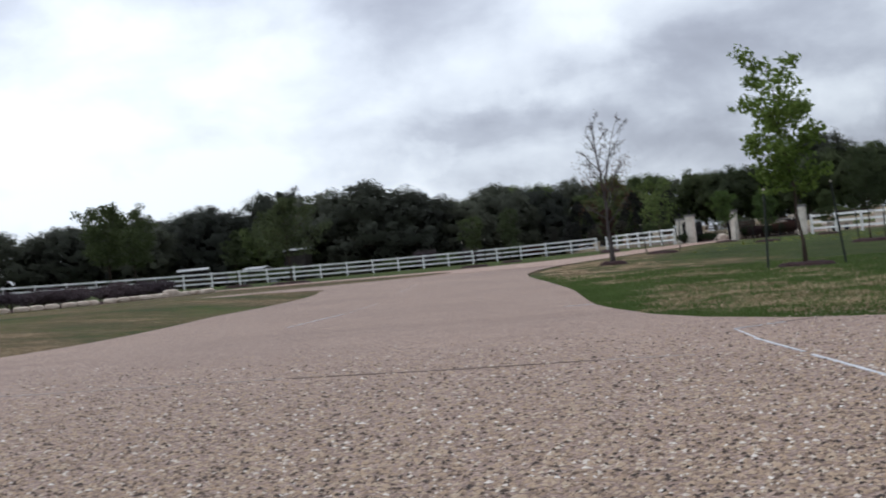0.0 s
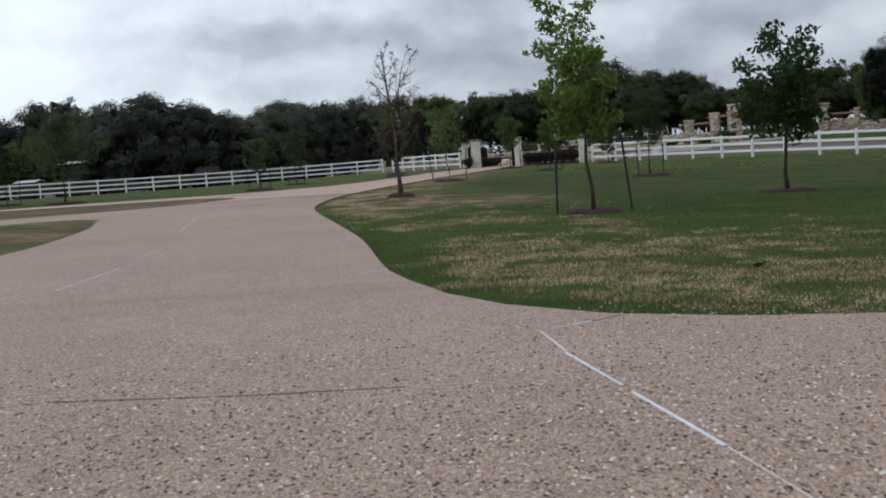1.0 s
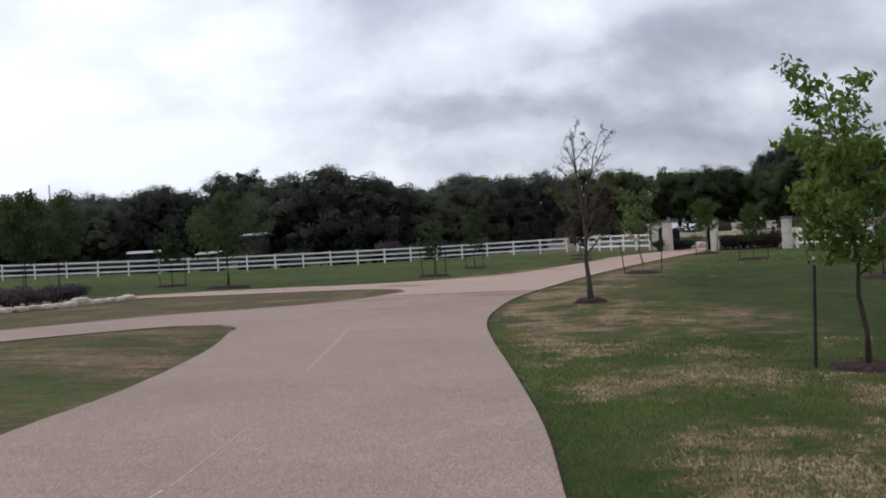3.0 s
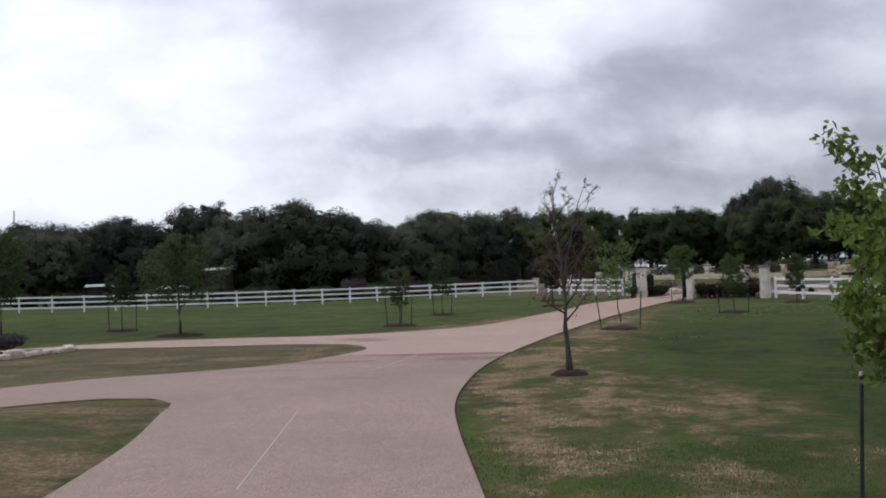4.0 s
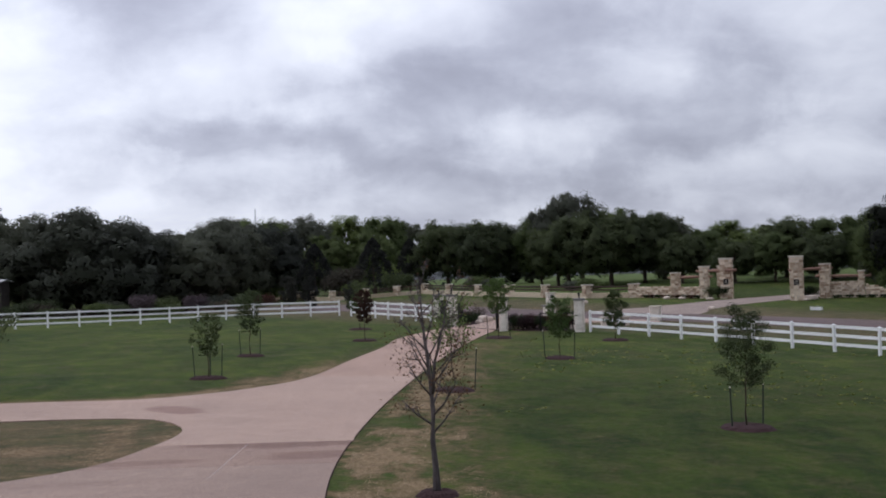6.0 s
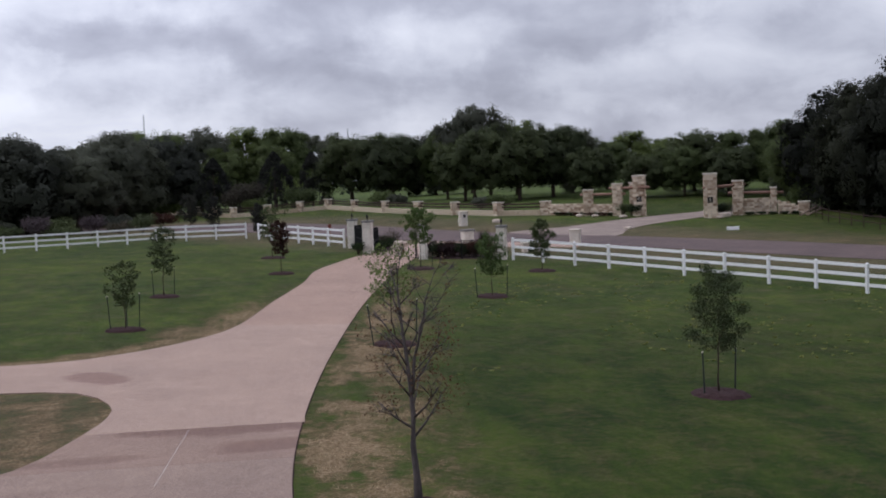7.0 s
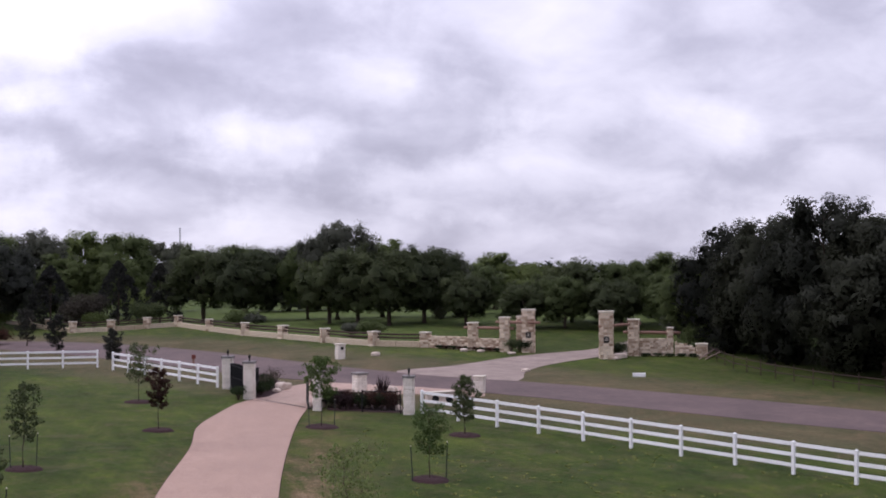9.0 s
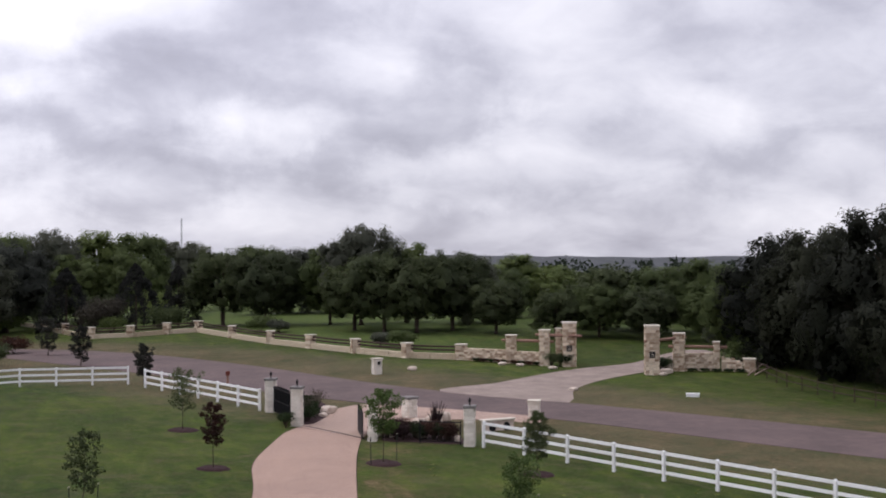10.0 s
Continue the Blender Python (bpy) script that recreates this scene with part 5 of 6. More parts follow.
    for i in range(420):
        a = radians(-62 + 112 * far.random())
        d = far.uniform(235, 400)
        x, y = math.sin(-a) * d * 1.0, 20 + math.cos(a) * d
        x = -x
        spots += [(p, d) for p in around(far, (x, y, ground(x, y) + far.uniform(1.5, 6.2) * (0.8 + d / 900)), far.uniform(2.0, 3.6), 60, 0.8)]
    tagged(part("far_wood", leaf_quads(far, [p for p, _ in spots], 1.05), FAR_LEAF), "far belt of dark green woodland", "wood", kind="stuff")
    for name, dist, top, text in (("hills", 1400, 19, "low wooded hills on the horizon"), ("hills", 2300, 34, "faint blue-green hills on the horizon")):
        verts, faces = [], []
        n = 220
        for i in range(n + 1):
            a = radians(-75 + 150 * i / n)
            z = top * (0.72 + 0.5 * noise.noise((i * 0.035, dist * 0.01, 0)) + 0.10 * noise.noise((i * 0.4, dist, 1)) + 0.05 * noise.noise((i * 1.7, dist, 2)))
            x, y = math.sin(a) * dist, math.cos(a) * dist
            verts += [(x * 0.8, y * 0.8, -4), (x, y, z), (x * 1.15, y * 1.15, -4)]
        for i in range(n):
            k = 3 * i
            faces += [(k, k + 3, k + 4, k + 1), (k + 1, k + 4, k + 5, k + 2)]
        tagged(part(name, (verts, [], faces), HILL, smooth=True), text, "hills", kind="structure")


def shrub(x, y, h, w, material, label, category="shrub", group="shrubs", leaf=0.1, n=520, z=0.0):
    rng = random.Random(int(x * 57 + y * 3))
    root = thing("shrub", x, y, label, category, group)
    bm = bmesh.new()
    spots = []
    for k in range(9):
        a = k * 2.4
        tip = Vector((math.cos(a) * w * 0.36 * rng.uniform(0.5, 1), math.sin(a) * w * 0.36 * rng.uniform(0.5, 1), h * rng.uniform(0.55, 0.9)))
        tube(bm, [(0, 0, -0.05), tip * 0.5 + Vector((0, 0, 0.05)), tip], [0.02, 0.014, 0.006], 4)
        spots += around(rng, tip * 0.8, w * 0.26, n // 9, h / w * 1.1)
    part("woody_base", bm, BARK, root)
    part("foliage", leaf_quads(rng, [Vector((p.x, p.y, max(0.02, p.z))) for p in spots], leaf), material, root)


def boulder(x, y, sx, sy, sz, label, group="", turn=0.0):
    rng = random.Random(int(x * 77 + y))
    bm = bmesh.new()
    bmesh.ops.create_icosphere(bm, subdivisions=2, radius=0.5)
    for v in bm.verts:
        k = 1 + 0.28 * noise.noise(v.co * 2.3 + Vector((x, y, 0)))
        v.co = Vector((max(-0.43, min(0.43, v.co.x * k)), max(-0.43, min(0.43, v.co.y * k)), max(-0.4, min(0.4, v.co.z * k))))
    bmesh.ops.transform(bm, matrix=pose(x, y, ground(x, y) + sz * 0.3, 0, 0, turn) @ Matrix.Diagonal((sx, sy, sz, 1)), verts=bm.verts)
    tagged(part("boulder", bm, PALE_ROCK), label, "rock", group)


def bed(loop, label):
    bm = bmesh.new()
    pts = flat3(loop, 0.5, True)
    cx, cy = sum(p[0] for p in pts) / len(pts), sum(p[1] for p in pts) / len(pts)
    rings = [[bm.verts.new((cx + (x - cx) * f, cy + (y - cy) * f, ground(cx + (x - cx) * f, cy + (y - cy) * f) + h + random.uniform(-0.015, 0.02))) for x, y in pts] for f, h in ((1, -0.02), (0.93, 0.05), (0.6, 0.07), (0.25, 0.07))]
    n = len(pts)
    for a, b in zip(rings, rings[1:]):
        for k in range(n):
            bm.faces.new((a[k], a[(k + 1) % n], b[(k + 1) % n], b[k]))
    bm.faces.new(rings[-1])
    bmesh.ops.recalc_face_normals(bm, faces=bm.faces)
    tagged(part("planting_bed", bm, MULCH), label, "flower bed")


def build_bushes():
    """Loose bushes and scrub behind the boundary wall and below the oaks."""
    for x, y, h, w, leaf, text in ((6.6, 183.0, 4.3, 6.2, BROWN_LEAF, "broad brownish-grey bush behind the boundary wall"), (7.6, 180.5, 2.2, 3.6, SOFT_LEAF, "grey-green bush behind the boundary wall"), (13.6, 178.0, 3.0, 4.6, YOUNG_LEAF, "round dark-green bush behind the boundary wall"),
            (0.5, 203, 4.2, 7.0, OLIVE_LEAF, "tall olive-green thicket at the wood's edge"), (7.5, 199, 4.4, 7.0, OLIVE_LEAF, "tall olive-green thicket at the wood's edge"), (14.8, 197, 4.6, 7.0, SOFT_LEAF, "tall pale-green thicket at the wood's edge"),
            (-4.0, 196, 2.6, 6.0, SOFT_LEAF, "low pale-green thicket at the wood's edge"), (-9.5, 194, 2.6, 6.0, MID_WOOD, "low green thicket at the wood's edge"), (21.8, 166.0, 1.9, 3.6, MID_WOOD, "small green bush on the meadow"), (23.4, 164.0, 1.5, 2.6, OAK_LEAF, "small dark bush on the meadow"),
            (29.6, 140.5, 1.7, 3.2, MID_WOOD, "low green bush behind the wing wall"), (28.2, 142.5, 1.4, 2.6, OAK_LEAF, "low dark bush behind the wing wall"), (50.6, 117.6, 2.2, 3.0, MID_WOOD, "loose green bush beside the oaks"), (51.0, 121, 2.8, 3.6, OAK_LEAF, "dark bush beside the oaks"),
            (-14.0, 150.5, 2.0, 4.5, OLIVE_LEAF, "olive-grey scrub before the wood"), (-19.5, 149.5, 1.8, 4.0, OAK_LEAF, "dark-green scrub before the wood"), (-26.0, 149.0, 2.3, 4.5, OLIVE_LEAF, "olive-grey scrub before the wood"), (-8.0, 152.5, 1.8, 4.0, OAK_LEAF, "dark-green scrub before the wood"), (-3.5, 156.5, 1.8, 3.6, RED_LEAF, "brownish scrub before the wood")):
        shrub(x, y, h, w, leaf, text, "bush", "wild bushes", 0.22, (1500, 4500)[w > 4.5])
    rng = random.Random(52)
    for i in range(24):
        x = -58 + 2.3 * i + rng.uniform(-0.8, 0.8)
        y = 138.5 + 0.10 * (x + 58) + rng.uniform(-2.5, 3.0)
        leaf, text = ((OLIVE_LEAF, "olive-grey scrub before the wood"), (BROWN_LEAF, "grey-brown scrub before the wood"), (SOFT_LEAF, "pale green scrub before the wood"), (SAGE_LEAF, "purplish-grey scrub before the wood"))[rng.choice((0, 0, 1, 1, 2, 3))]
        shrub(x, y, rng.uniform(1.1, 2.3), rng.uniform(2.6, 4.2), leaf, text, "bush", "wild bushes", 0.2, 1300)


def build_weeds():
    """Yellow-green weed tufts dotted over the mown lawn."""
    rng = random.Random(31)
    verts, faces = [], []
    for _ in range(1100):
        x, y = rng.uniform(2, 34), rng.uniform(50, 84)
        if x < 3 + 0.2 * (y - 40) or x > 17 + (84 - y) * 0.55 or noise.noise((x * 0.16, y * 0.12, 2)) < -0.08:
            continue
        z = ground(x, y)
        for _ in range(9):
            a, r = rng.uniform(0, 6.283), rng.uniform(0.02, 0.11)
            d = Vector((math.cos(a), math.sin(a), 0))
            w = Vector((-d.y, d.x, 0)) * 0.022
            o = Vector((x, y, z)) + d * r * 0.6
            k = len(verts)
            verts += [tuple(o - w), tuple(o + w), tuple(o + d * 0.09 + Vector((0, 0, rng.uniform(0.03, 0.07))))]
            faces.append((k, k + 1, k + 2))
    tagged(part("weeds", (verts, [], faces), WEED), "yellow-green weed tufts dotted over the lawn", "weeds", kind="stuff")


def iron_fence(ax, ay, bx, by, high):
    """A low see-through panel of black iron before the gate bed."""
    root = thing("iron_fence", ax, ay, "low black iron fence before the gate bed", "fence", turn=math.degrees(math.atan2(by - ay, bx - ax)))
    n = math.hypot(bx - ax, by - ay)
    for name, w, h, x, z in (("post", 0.06, high + 0.1, 0.0, -0.05), ("post", 0.06, high + 0.1, n, -0.05), ("rail", n, 0.045, n / 2, high - 0.05), ("rail", n, 0.04, n / 2, 0.1)):
        bm = bmesh.new()
        box(bm, w, 0.045, h, x, 0, z, 0.005)
        part(name, bm, IRON, root)
    for i in range(1, 13):
        bm = bmesh.new()
        tube(bm, [(n * i / 13, 0, 0.1), (n * i / 13, 0, high - 0.03)], [0.008, 0.008], 5)
        part("bar", bm, IRON, root)


def culvert(x, y):
    """A pale stone headwall with two dark pipe mouths beside the apron."""
    root = thing("culvert", x, y, "low pale stone culvert headwall with dark pipe mouths", "culvert", turn=12)
    bm = bmesh.new()
    box(bm, 1.9, 0.34, 0.62, 0, 0, -0.1, 0.03)
    part("headwall", bm, PALE_ROCK, root)
    bm = bmesh.new()
    box(bm, 2.05, 0.46, 0.09, 0, 0, 0.522, 0.02)
    part("coping", bm, CAP, root, "cut stone coping")
    for s in (-0.45, 0.45):
        bm = bmesh.new()
        rim, mouth = [], []
        for k in range(16):
            a = k * math.tau / 16
            rim.append(bm.verts.new((s + math.cos(a) * 0.23, -0.19, 0.2 + math.sin(a) * 0.23)))
            mouth.append(bm.verts.new((s + math.cos(a) * 0.19, -0.178, 0.2 + math.sin(a) * 0.19)))
        for k in range(16):
            bm.faces.new((rim[k], rim[(k + 1) % 16], mouth[(k + 1) % 16], mouth[k]))
        # flat black disc in place of the shade inside the pipe
        bm.faces.new(mouth)
        part("pipe_mouth", bm, IRON, root, "dark round pipe mouth")


def build_beds():
    bed([(12.75, 91.2), (14.5, 90.1), (16.2, 89.1), (17.2, 92.2), (17.3, 95.6), (15.2, 95.6), (13.6, 93.6)], "dark mulched planting bed beside the gate pillars")
    rng = random.Random(2)
    for i in range(24):
        s = i / 23
        x, y = 12.75 + 3.3 * s + rng.uniform(-0.12, 0.12), 91.5 - 1.9 * s + rng.uniform(0, 1.7)
        k = 1 if i % 8 == 3 else (0 if s > 0.6 or i % 3 == 0 else 2)
        shrub(x, y, rng.uniform(0.75, 1.2), rng.uniform(0.8, 1.2), (RED_LEAF, DARK_YOUNG, DARK_PLUM)[k], ("bronze-red shrub in the gate bed", "dark-green rounded shrub in the gate bed", "dark plum-leaved shrub in the gate bed")[k], group="gate bed shrubs", leaf=0.085, n=900)
    iron_fence(14.25, 89.95, 16.0, 88.85, 1.12)
    culvert(19.75, 93.2)
    for i in range(15):
        s = i / 14
        x, y = 13.7 + 4.6 * s, 94.6 + 2.6 * s - 1.2 * math.sin(math.pi * s) + rng.uniform(-0.15, 0.15)
        boulder(x, y, rng.uniform(0.5, 0.85), rng.uniform(0.4, 0.6), rng.uniform(0.45, 0.95), "pale cream limestone boulder behind the gate bed", "gate bed boulders", rng.uniform(0, 90))
    for x, y, sx, sz in ((12.75, 92.6, 0.55, 0.8), (13.5, 92.0, 0.45, 0.55), (14.9, 91.2, 0.4, 0.5), (16.2, 89.8, 0.4, 0.5)):
        boulder(x, y, sx, 0.4, sz, "pale cream limestone boulder among the gate shrubs", "gate bed boulders", 20)
    pillar(16.75, 99.2, 0.66, 1.2, "short limestone pedestal with a flat cap", 20, 0.2, 0.32, 0.14, blocks=WHITE_STONES, top=GREY_CAP)
    # a dark stiff plant beside the pedestal
    root = thing("yucca", 16.6, 94.2, "tall dark-leaved spiky plant in the gate bed", "plant")
    rng = random.Random(17)
    for i in range(26):
        bm = bmesh.new()
        a, t = i * 2.4, rng.uniform(0.2, 1.0)
        d = Vector((math.cos(a) * t * 0.75, math.sin(a) * t * 0.75, 1.75 - 0.45 * t)) * rng.uniform(0.65, 1.0)
        tube(bm, [(0, 0, 0.05), d * 0.5, d], [0.03, 0.045, 0.005], 3)
        part("blade", bm, DARK_PLUM, root)
    bed([(10.3, 97.6), (12.2, 100.4), (13.4, 104.0), (13.6, 109.0), (11.6, 108.5), (10.6, 103.5)], "dark mulched bed behind the open gate leaf")
    for x, y, sx, sz in ((12.6, 101.9, 1.0, 0.7), (13.1, 102.7, 0.7, 0.5), (12.1, 100.8, 0.5, 0.35)):
        boulder(x, y, sx, 0.6, sz, "pale pinkish boulder at the drive's edge", "drive boulders", 30)
    for x, y, h in ((10.8, 99.2, 0.6), (11.2, 100.4, 0.65), (11.0, 101.6, 0.65), (11.7, 101.9, 0.6), (11.9, 103.2, 0.65), (11.2, 103.4, 0.7), (12.3, 104.6, 0.65), (12.0, 105.6, 0.7), (12.0, 107.2, 0.45), (12.9, 108.2, 0.4), (11.3, 104.4, 0.5), (9.1, 97.2, 0.85), (9.3, 98.3, 0.7)):
        shrub(x, y, h * 1.05, 1.15, DARK_YOUNG, "loose dark-green shrub near the gate", group="gate shrubs")
    for x, y, leaf in ((36.4, 121.2, OLIVE_LEAF), (36.0, 121.9, OLIVE_LEAF), (36.7, 120.7, DARK_YOUNG), (42.0, 115.4, DARK_YOUNG), (42.8, 115.9, OLIVE_LEAF)):
        shrub(x, y, 1.15, 1.5, leaf, "rounded shrub between the entrance pillars", group="entrance shrubs", leaf=0.13, n=800)
    for x, y, h, w in ((12.3, 103.9, 1.35, 1.3), (13.0, 105.6, 1.2, 1.3), (11.6, 102.8, 1.0, 1.0)):
        shrub(x, y, h, w, BROWN_LEAF, "sparse brownish shrub beside the gate", group="gate shrubs", leaf=0.08, n=240)
    for i in range(9):
        s = i / 8
        shrub(31.6 + 3.4 * s, 127.0 - 4.6 * s, 0.34, 1.0, (DARK_YOUNG, RED_LEAF)[i % 2], "low planting along the wing wall", group="wing wall planting", leaf=0.12, n=260)
    for i in range(5):
        s = i / 4
        shrub(44.4 + 3.4 * s, 114.7 - 1.4 * s, 0.3, 1.0, DARK_YOUNG, "low planting along the wing wall", group="wing wall planting", leaf=0.12, n=260)
    for x, y, sx, sz in ((24.9, 123.2, 0.9, 0.45), (41.9, 114.3, 1.6, 0.55), (41.3, 113.6, 0.8, 0.3), (32.6, 123.8, 0.8, 0.35), (33.6, 122.6, 0.7, 0.3), (35.2, 119.9, 0.9, 0.3), (31.3, 108.0, 0.7, 0.3)):
        boulder(x, y, sx, 0.6, sz, "pale weathered rock lying in the verge", "verge rocks", 15)
    # white utility box in the grass
    root = thing("utility_box", 37.45, 102.9, "low white utility box lying in the grass", "utility box", turn=-30)
    bm = bmesh.new()
    box(bm, 0.86, 0.4, 0.22, 0, 0, -0.03, 0.03)
    part("body", bm, WHITE, root)
    bm = bmesh.new()
    box(bm, 0.9, 0.44, 0.04, 0, 0, 0.19, 0.012)
    part("lid", bm, WHITE, root)
    root = thing("marker_post", 10.0, 119.6, "brown wooden marker post beside the road", "post")
    bm = bmesh.new()
    box(bm, 0.14, 0.14, 1.0, 0, 0, -0.1, 0.01)
    part("post", bm, WOOD, root)
    bm = bmesh.new()
    box(bm, 0.3, 0.05, 0.3, 0, -0.1, 0.62, 0.01)
    part("plate", bm, RUST, root, "small rust-red plate")
    # planting bed with sage and white edging in the western island
    rim = flat3([(-14.5, 51.4), (-14.1, 50.1), (-14.45, 48.2), (-14.85, 46.4), (-15.4, 44.9), (-16.4, 43.4), (-18.5, 40.8), (-21.5, 37.6)], 0.52)
    bed([(x - 0.15, y) for x, y in rim[::4]] + [(-23.5, 38.0), (-21.5, 42), (-18.6, 46.5), (-16.6, 50.0), (-15.4, 51.6)], "mulched planting bed in the grass island")
    rng = random.Random(12)
    for i in range(24):
        s = i / 23
        shrub(-15.6 - 6.6 * s ** 1.25 + rng.uniform(-0.45, 0.2), 49.0 - 9.6 * s + rng.uniform(-0.3, 0.6), rng.uniform(0.62, 0.86), rng.uniform(1.2, 1.7), SAGE_LEAF, "purple-grey flowering sage bush in the island bed", group="sage bushes", leaf=0.07, n=1300)
    for i, (x, y) in enumerate(rim):
        boulder(x + rng.uniform(-0.05, 0.05), y, 0.62 if i != 7 else 1.1, 0.3, 0.26 if i != 7 else 0.42, "whitish limestone edging stone of the island bed", "bed edging stones", 68 if y > 46 else 50)


def build_joints():
    """Sealed joints between the concrete bays."""
    # points in plan, half width, material
    lines = [
        (((0.89, 6.4), (0.955, 5.45)), 0.009, SEALANT), (((0.96, 5.3), (1.0, 4.75), (1.03, 4.3)), 0.010, SEALANT), (((1.03, 4.28), (1.06, 3.75), (1.1, 3.0)), 0.005, FAINT_SEAL),
        (((1.22, 7.48), (0.89, 7.19), (0.90, 6.44)), 0.006, SEALANT), (((1.47, 7.7), (1.23, 7.49)), 0.007, DARK_SEAL),
        (((-3.4, 6.3), (-1.45, 6.02)), 0.004, FAINT_SEAL), (((-1.43, 6.02), (-0.56, 5.83), (0.1, 5.77)), 0.005, DARK_SEAL), (((0.12, 5.77), (0.52, 5.71)), 0.004, FAINT_SEAL),
        (((-2.70, 11.9), (-2.55, 14.4)), 0.0065, SEALANT), (((-2.53, 14.5), (-2.6, 17.3)), 0.005, FAINT_SEAL), (((-2.95, 22.5), (-3.5, 30.2)), 0.007, FAINT_SEAL), (((-0.06, 11.84), (0.22, 11.85)), 0.006, SEALANT), (((-3.0, 39.5), (-2.3, 44.6)), 0.006, FAINT_SEAL),
    ]
    for line, wide, seal in lines:
        bm = bmesh.new()
        pts = flat3(line, 0.5)
        last = None
        for i, (x, y) in enumerate(pts):
            a, b = Vector(pts[max(0, i - 1)]), Vector(pts[min(len(pts) - 1, i + 1)])
            side = Vector((-(b - a).y, (b - a).x)).normalized() * wide
            z = ground(x, y) + 0.034
            row = [bm.verts.new((x + side.x, y + side.y, z - 0.012)), bm.verts.new((x + side.x * 0.8, y + side.y * 0.8, z)), bm.verts.new((x - side.x * 0.8, y - side.y * 0.8, z)), bm.verts.new((x - side.x, y - side.y, z - 0.012))]
            if last:
                for j in range(3):
                    bm.faces.new((last[j], last[j + 1], row[j + 1], row[j]))
            last = row
        bmesh.ops.recalc_face_normals(bm, faces=bm.faces)
        tagged(part("joint", bm, seal), ("pale grey sealed joint in the concrete drive", "narrow dark joint in the concrete drive")[seal is DARK_SEAL], "joint", kind="structure")


def build_masts():
    for x, y, h, text in ((-16, 800, 47, "distant grey lattice radio mast above the trees"), (108, 820, 36, "distant grey lattice radio mast above the trees"), (-262, 700, 52, "distant cell tower above the trees")):
        root = thing("radio_mast", x, y, text, "mast", "radio masts")
        bm = bmesh.new()
        for k in range(3):
            a = k * math.tau / 3
            tube(bm, [(math.cos(a) * 0.8, math.sin(a) * 0.8, -1), (math.cos(a) * 0.35, math.sin(a) * 0.35, h)], [0.14, 0.1], 4)
            part("leg", bm, GREY_STEEL, root)
            bm = bmesh.new()
        bm.free()
        bm = bmesh.new()
        for i in range(int(h / 2)):
            r = 0.8 - 0.45 * i * 2 / h
            for k in range(3):
                a, b = k * math.tau / 3, (k + 1) * math.tau / 3
                tube(bm, [(math.cos(a) * r, math.sin(a) * r, i * 2), (math.cos(b) * r, math.sin(b) * r, i * 2 + 2)], [0.07, 0.07], 3, False)
        part("lattice", bm, GREY_STEEL, root)


def build_far_houses():
    for x, y, w, high, turn in ((-41.6, 143.0, 3.6, 2.2, 12), (-34.6, 144.5, 2.6, 1.9, -8), (-31.2, 151.5, 3.2, 3.9, -12)):
        root = thing("farm_shed", x, y, "low brown farm shed with whitish metal roof under the trees", "shed", "farm sheds", turn=turn)
        bm = bmesh.new()
        box(bm, w - 0.5, 2.2, high + 0.1, 0, 0, -0.1, 0.02)
        part("wall", bm, SHED_WALL, root)
        bm = bmesh.new()
        for s in (-1, 1):
            box(bm, w, 1.7, 0.07, 0, s * 0.78, high + 0.06, 0.01, 0, (-s * 9, 0))
        part("roof", bm, ROOF, root)
        bm = bmesh.new()
        box(bm, 0.9, 0.06, 1.9, w * 0.2, -1.12, 0.0, 0.01)
        part("door", bm, IRON, root, "dark door")


def build_split_rail():
    pts = [(48.4, 112.0), (46.4, 105.4), (46.0, 99.6), (46.8, 94.4), (48.9, 89.4), (52.4, 83.2), (57, 76.4)]
    for (ax, ay), (bx, by) in zip(pts, pts[1:]):
        root = thing("split_rail_fence", ax, ay, "old dark split-rail fence bay before the oaks", "fence", "split rail bays")
        o = root.matrix_basis.translation
        n = 3
        for i in range(n):
            p, q = Vector((ax, ay)).lerp(Vector((bx, by)), i / n), Vector((ax, ay)).lerp(Vector((bx, by)), (i + 1) / n)
            p, q = Vector((p.x, p.y, ground(p.x, p.y))) - o, Vector((q.x, q.y, ground(q.x, q.y))) - o
            bm = bmesh.new()
            tube(bm, [p - Vector((0, 0, 0.1)), p + Vector((0, 0, 1.1))], [0.038, 0.034], 6)
            part("post", bm, OLD_WOOD, root)
            for h in (0.45, 0.9):
                bm = bmesh.new()
                tube(bm, [p + Vector((0, 0, h)), q + Vector((0, 0, h))], [0.035, 0.03], 5)
                part("rail", bm, OLD_WOOD, root)


build_woods()
build_bushes()
build_weeds()
build_beds()
build_joints()
build_masts()
build_far_houses()
build_split_rail()


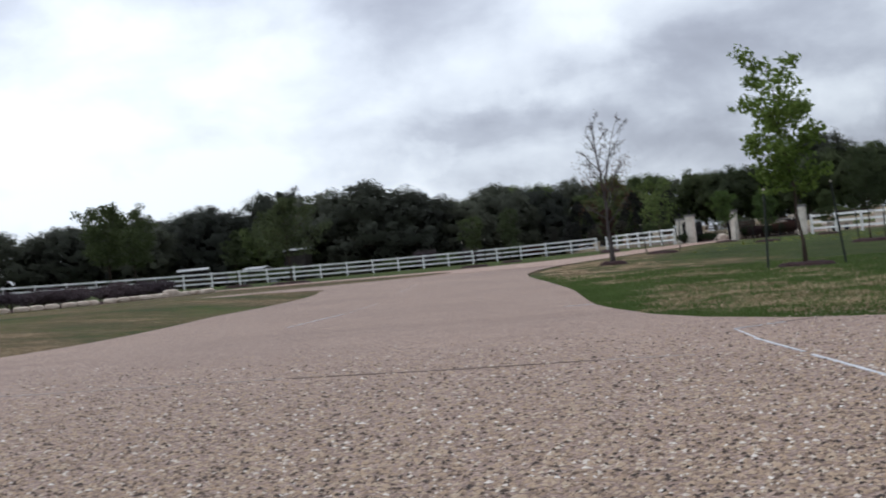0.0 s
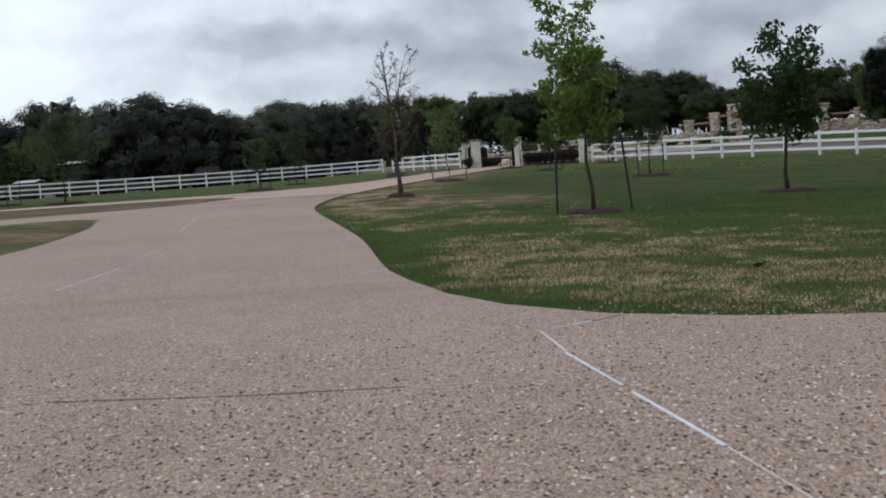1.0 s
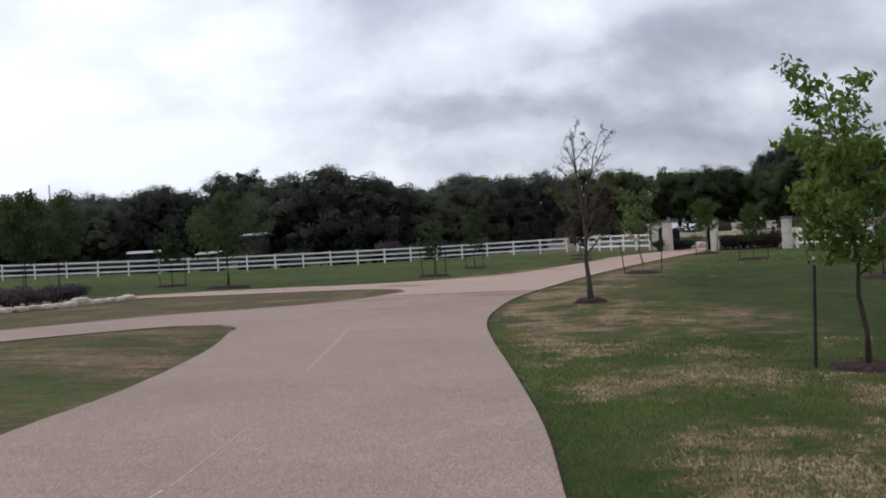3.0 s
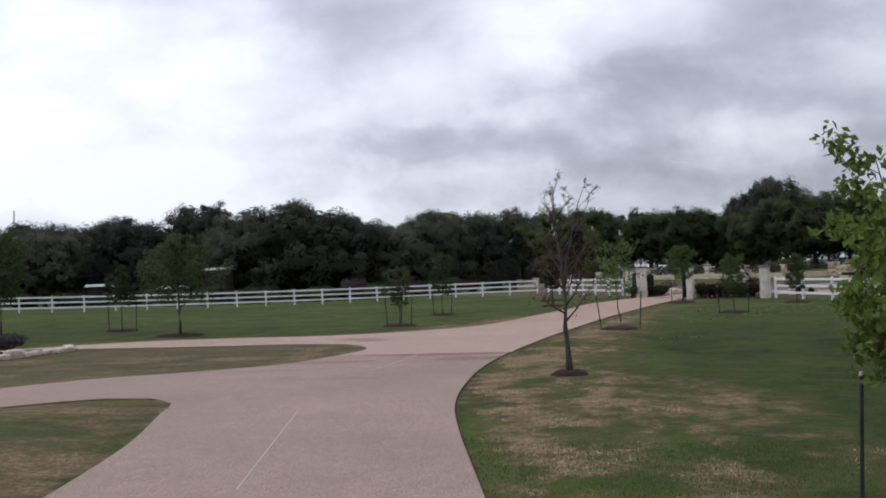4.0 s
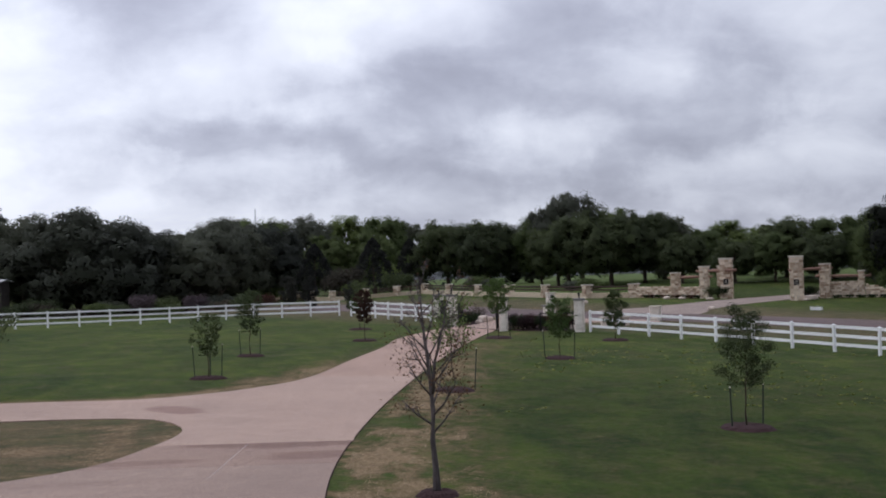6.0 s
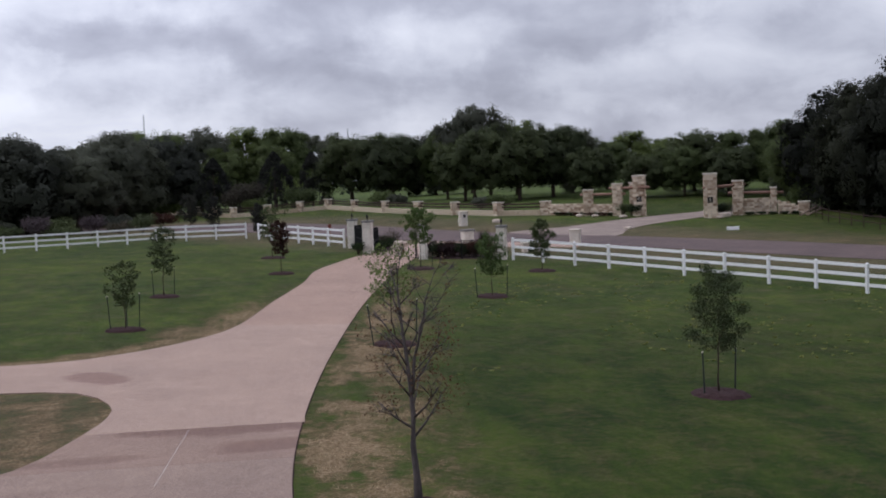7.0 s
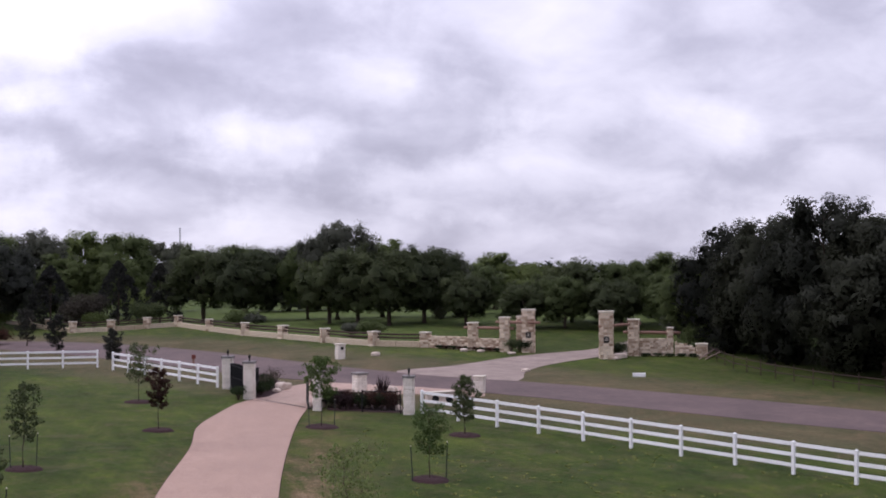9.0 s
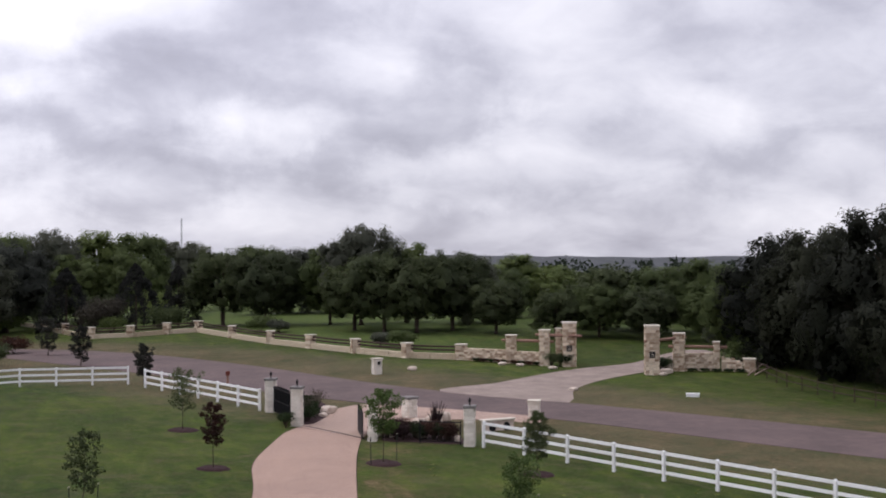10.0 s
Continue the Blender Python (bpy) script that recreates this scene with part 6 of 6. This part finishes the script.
# ---------------------------------------------------------------- grass blades beside the drive
def build_blades():
    rng = random.Random(44)
    line = [Vector((x, y)) for x, y in flat3(RIGHT_EDGE, 0.35) if y < 49 and x < 9]
    rows = {"lawn_blades": ([], []), "straw_blades": ([], [])}

    def blade(kind, x, y, h, w, limp=0.45):
        verts, faces = rows[kind]
        a = rng.uniform(0, 6.283)
        z = ground(x, y)
        bend = Vector((rng.gauss(0, limp), rng.gauss(0, limp))) * h
        k = len(verts)
        dx, dy = math.cos(a) * w, math.sin(a) * w
        verts.extend([(x - dx, y - dy, z - 0.004), (x + dx, y + dy, z - 0.004), (x + bend.x + dx * 0.2, y + bend.y, z + h)])
        faces.append((k, k + 1, k + 2))

    edge_y, edge_x = [p.y for p in reversed(line)], [p.x for p in reversed(line)]
    for a, b in zip(line, line[1:]):
        side = Vector((-(b - a).y, (b - a).x)).normalized()
        near = a.y < 20
        for _ in range(230 if near else (40 if a.y < 27 else 0)):
            d = rng.random() ** 1.3 * 0.6 - 0.01
            p = a.lerp(b, rng.random()) + side * d
            blade("lawn_blades", p.x, p.y, rng.uniform(0.015, 0.045), 0.004 if near else 0.009)
    for _ in range(190000):
        y = 7.0 + 19 * rng.random() ** 1.5
        x = rng.uniform(0.1, 2.4 + y * 0.42)
        off = x - float(np.interp(y, edge_y, edge_x))
        if off < 0.04 or math.hypot(x - 3.85, y - 20.86) < 0.5 or math.hypot(x - 8.6, y - 25.25) < 0.6:
            continue
        v = dryness(x, y)
        wide = 0.0032 + 0.00012 * y
        loose = 0.16 if y < 12 else 0.26
        if v + rng.uniform(-loose, loose) + 0.5 * noise.noise((x * 2.6, y * 1.7, 3.3)) > 0.52:
            if rng.random() < 0.42:
                blade("lawn_blades", x, y, rng.uniform(0.02, 0.05), wide)
                continue
            blade("straw_blades", x, y, rng.uniform(0.008, 0.026), wide * 1.5, 1.9)
            if rng.random() < 0.10 and noise.noise((x * 3.1, y * 2.2, 7.7)) > 0.05:
                for _ in range(11 if y < 15 else 6):
                    blade("straw_blades", x + rng.gauss(0, 0.022), y + rng.gauss(0, 0.022), rng.uniform(0.012, 0.038), wide * 2.0, 1.8)
        elif rng.random() < 0.8:
            blade("lawn_blades", x, y, rng.uniform(0.014, 0.040), wide)
    for _ in range(30000):
        y = 22 + 26 * rng.random()
        off = 0.25 + 3.6 * rng.random() ** 1.4
        x = float(np.interp(y, edge_y, edge_x)) + off
        if dryness(x, y) + rng.uniform(-0.25, 0.25) + 0.5 * noise.noise((x * 2.0, y * 1.2, 3.3)) > 0.62:
            blade("straw_blades", x, y, rng.uniform(0.010, 0.03), 0.008, 1.4)
    for name, mat, text in (("lawn_blades", BLADE, "mown green grass blades along the drive"), ("straw_blades", STRAW, "dry straw-coloured grass in the lawn")):
        verts, faces = rows[name]
        tagged(part(name, (verts, [], faces), mat), text, "grass", kind="stuff")


build_blades()
root = thing("weed_plant", 3.05, 10.2, "bright green broad-leaved weed in the dry grass", "weed")
weed_rng = random.Random(3)
for weed_i in range(22):
    bm = bmesh.new()
    weed_a, weed_r = weed_i * 2.4, weed_rng.uniform(0.05, 0.22)
    weed_d = Vector((math.cos(weed_a), math.sin(weed_a), 0))
    weed_w = Vector((-weed_d.y, weed_d.x, 0)) * 0.022
    weed_p = [Vector((0, 0, 0.01)), weed_d * weed_r * 0.5 + weed_w + Vector((0, 0, 0.06)), weed_d * weed_r + Vector((0, 0, 0.05)), weed_d * weed_r * 0.5 - weed_w + Vector((0, 0, 0.06))]
    bm.faces.new([bm.verts.new(v) for v in weed_p])
    part("leaf", bm, MAPLE_LEAF, root)


def build_pebbles():
    """Loose-looking pebbles that stand out of the worn concrete where the camera takes off."""
    rs = np.random.RandomState(5)
    n = 130000
    y = 0.75 + 7.5 * rs.rand(n)
    keep = rs.rand(n) < np.clip(1.12 - y / 8.0, 0.03, 1) ** 1.5
    y = y[keep]
    n = len(y)
    x = -0.1 + (rs.rand(n) - 0.5) * (0.6 + 0.82 * y)
    r = 0.0042 + 0.0068 * rs.rand(n) ** 1.6
    z = np.array([ground(a, b) for a, b in zip(x, y)]) + 0.0305
    turn = rs.rand(n) * math.pi
    unit = np.array([(1.25, 0, 0), (0, 0.85, 0), (-1.2, 0.1, 0), (-0.1, -0.9, 0), (0.15, 0.1, 0.55)])
    c, q = np.cos(turn), np.sin(turn)
    verts = np.empty((n, 5, 3))
    verts[:, :, 0] = x[:, None] + r[:, None] * (unit[:, 0] * c[:, None] - unit[:, 1] * q[:, None])
    verts[:, :, 1] = y[:, None] + r[:, None] * (unit[:, 0] * q[:, None] + unit[:, 1] * c[:, None])
    verts[:, :, 2] = z[:, None] + r[:, None] * unit[:, 2]
    side = np.array([(0, 1, 4), (1, 2, 4), (2, 3, 4), (3, 0, 4)])
    faces = (np.arange(n)[:, None, None] * 5 + side[None]).reshape(-1, 3)
    tagged(part("pebbles", (verts.reshape(-1, 3).tolist(), [], faces.tolist()), PEBBLE), "brown, tan and whitish pebbles set in the concrete", "pebbles", kind="stuff")


build_pebbles()
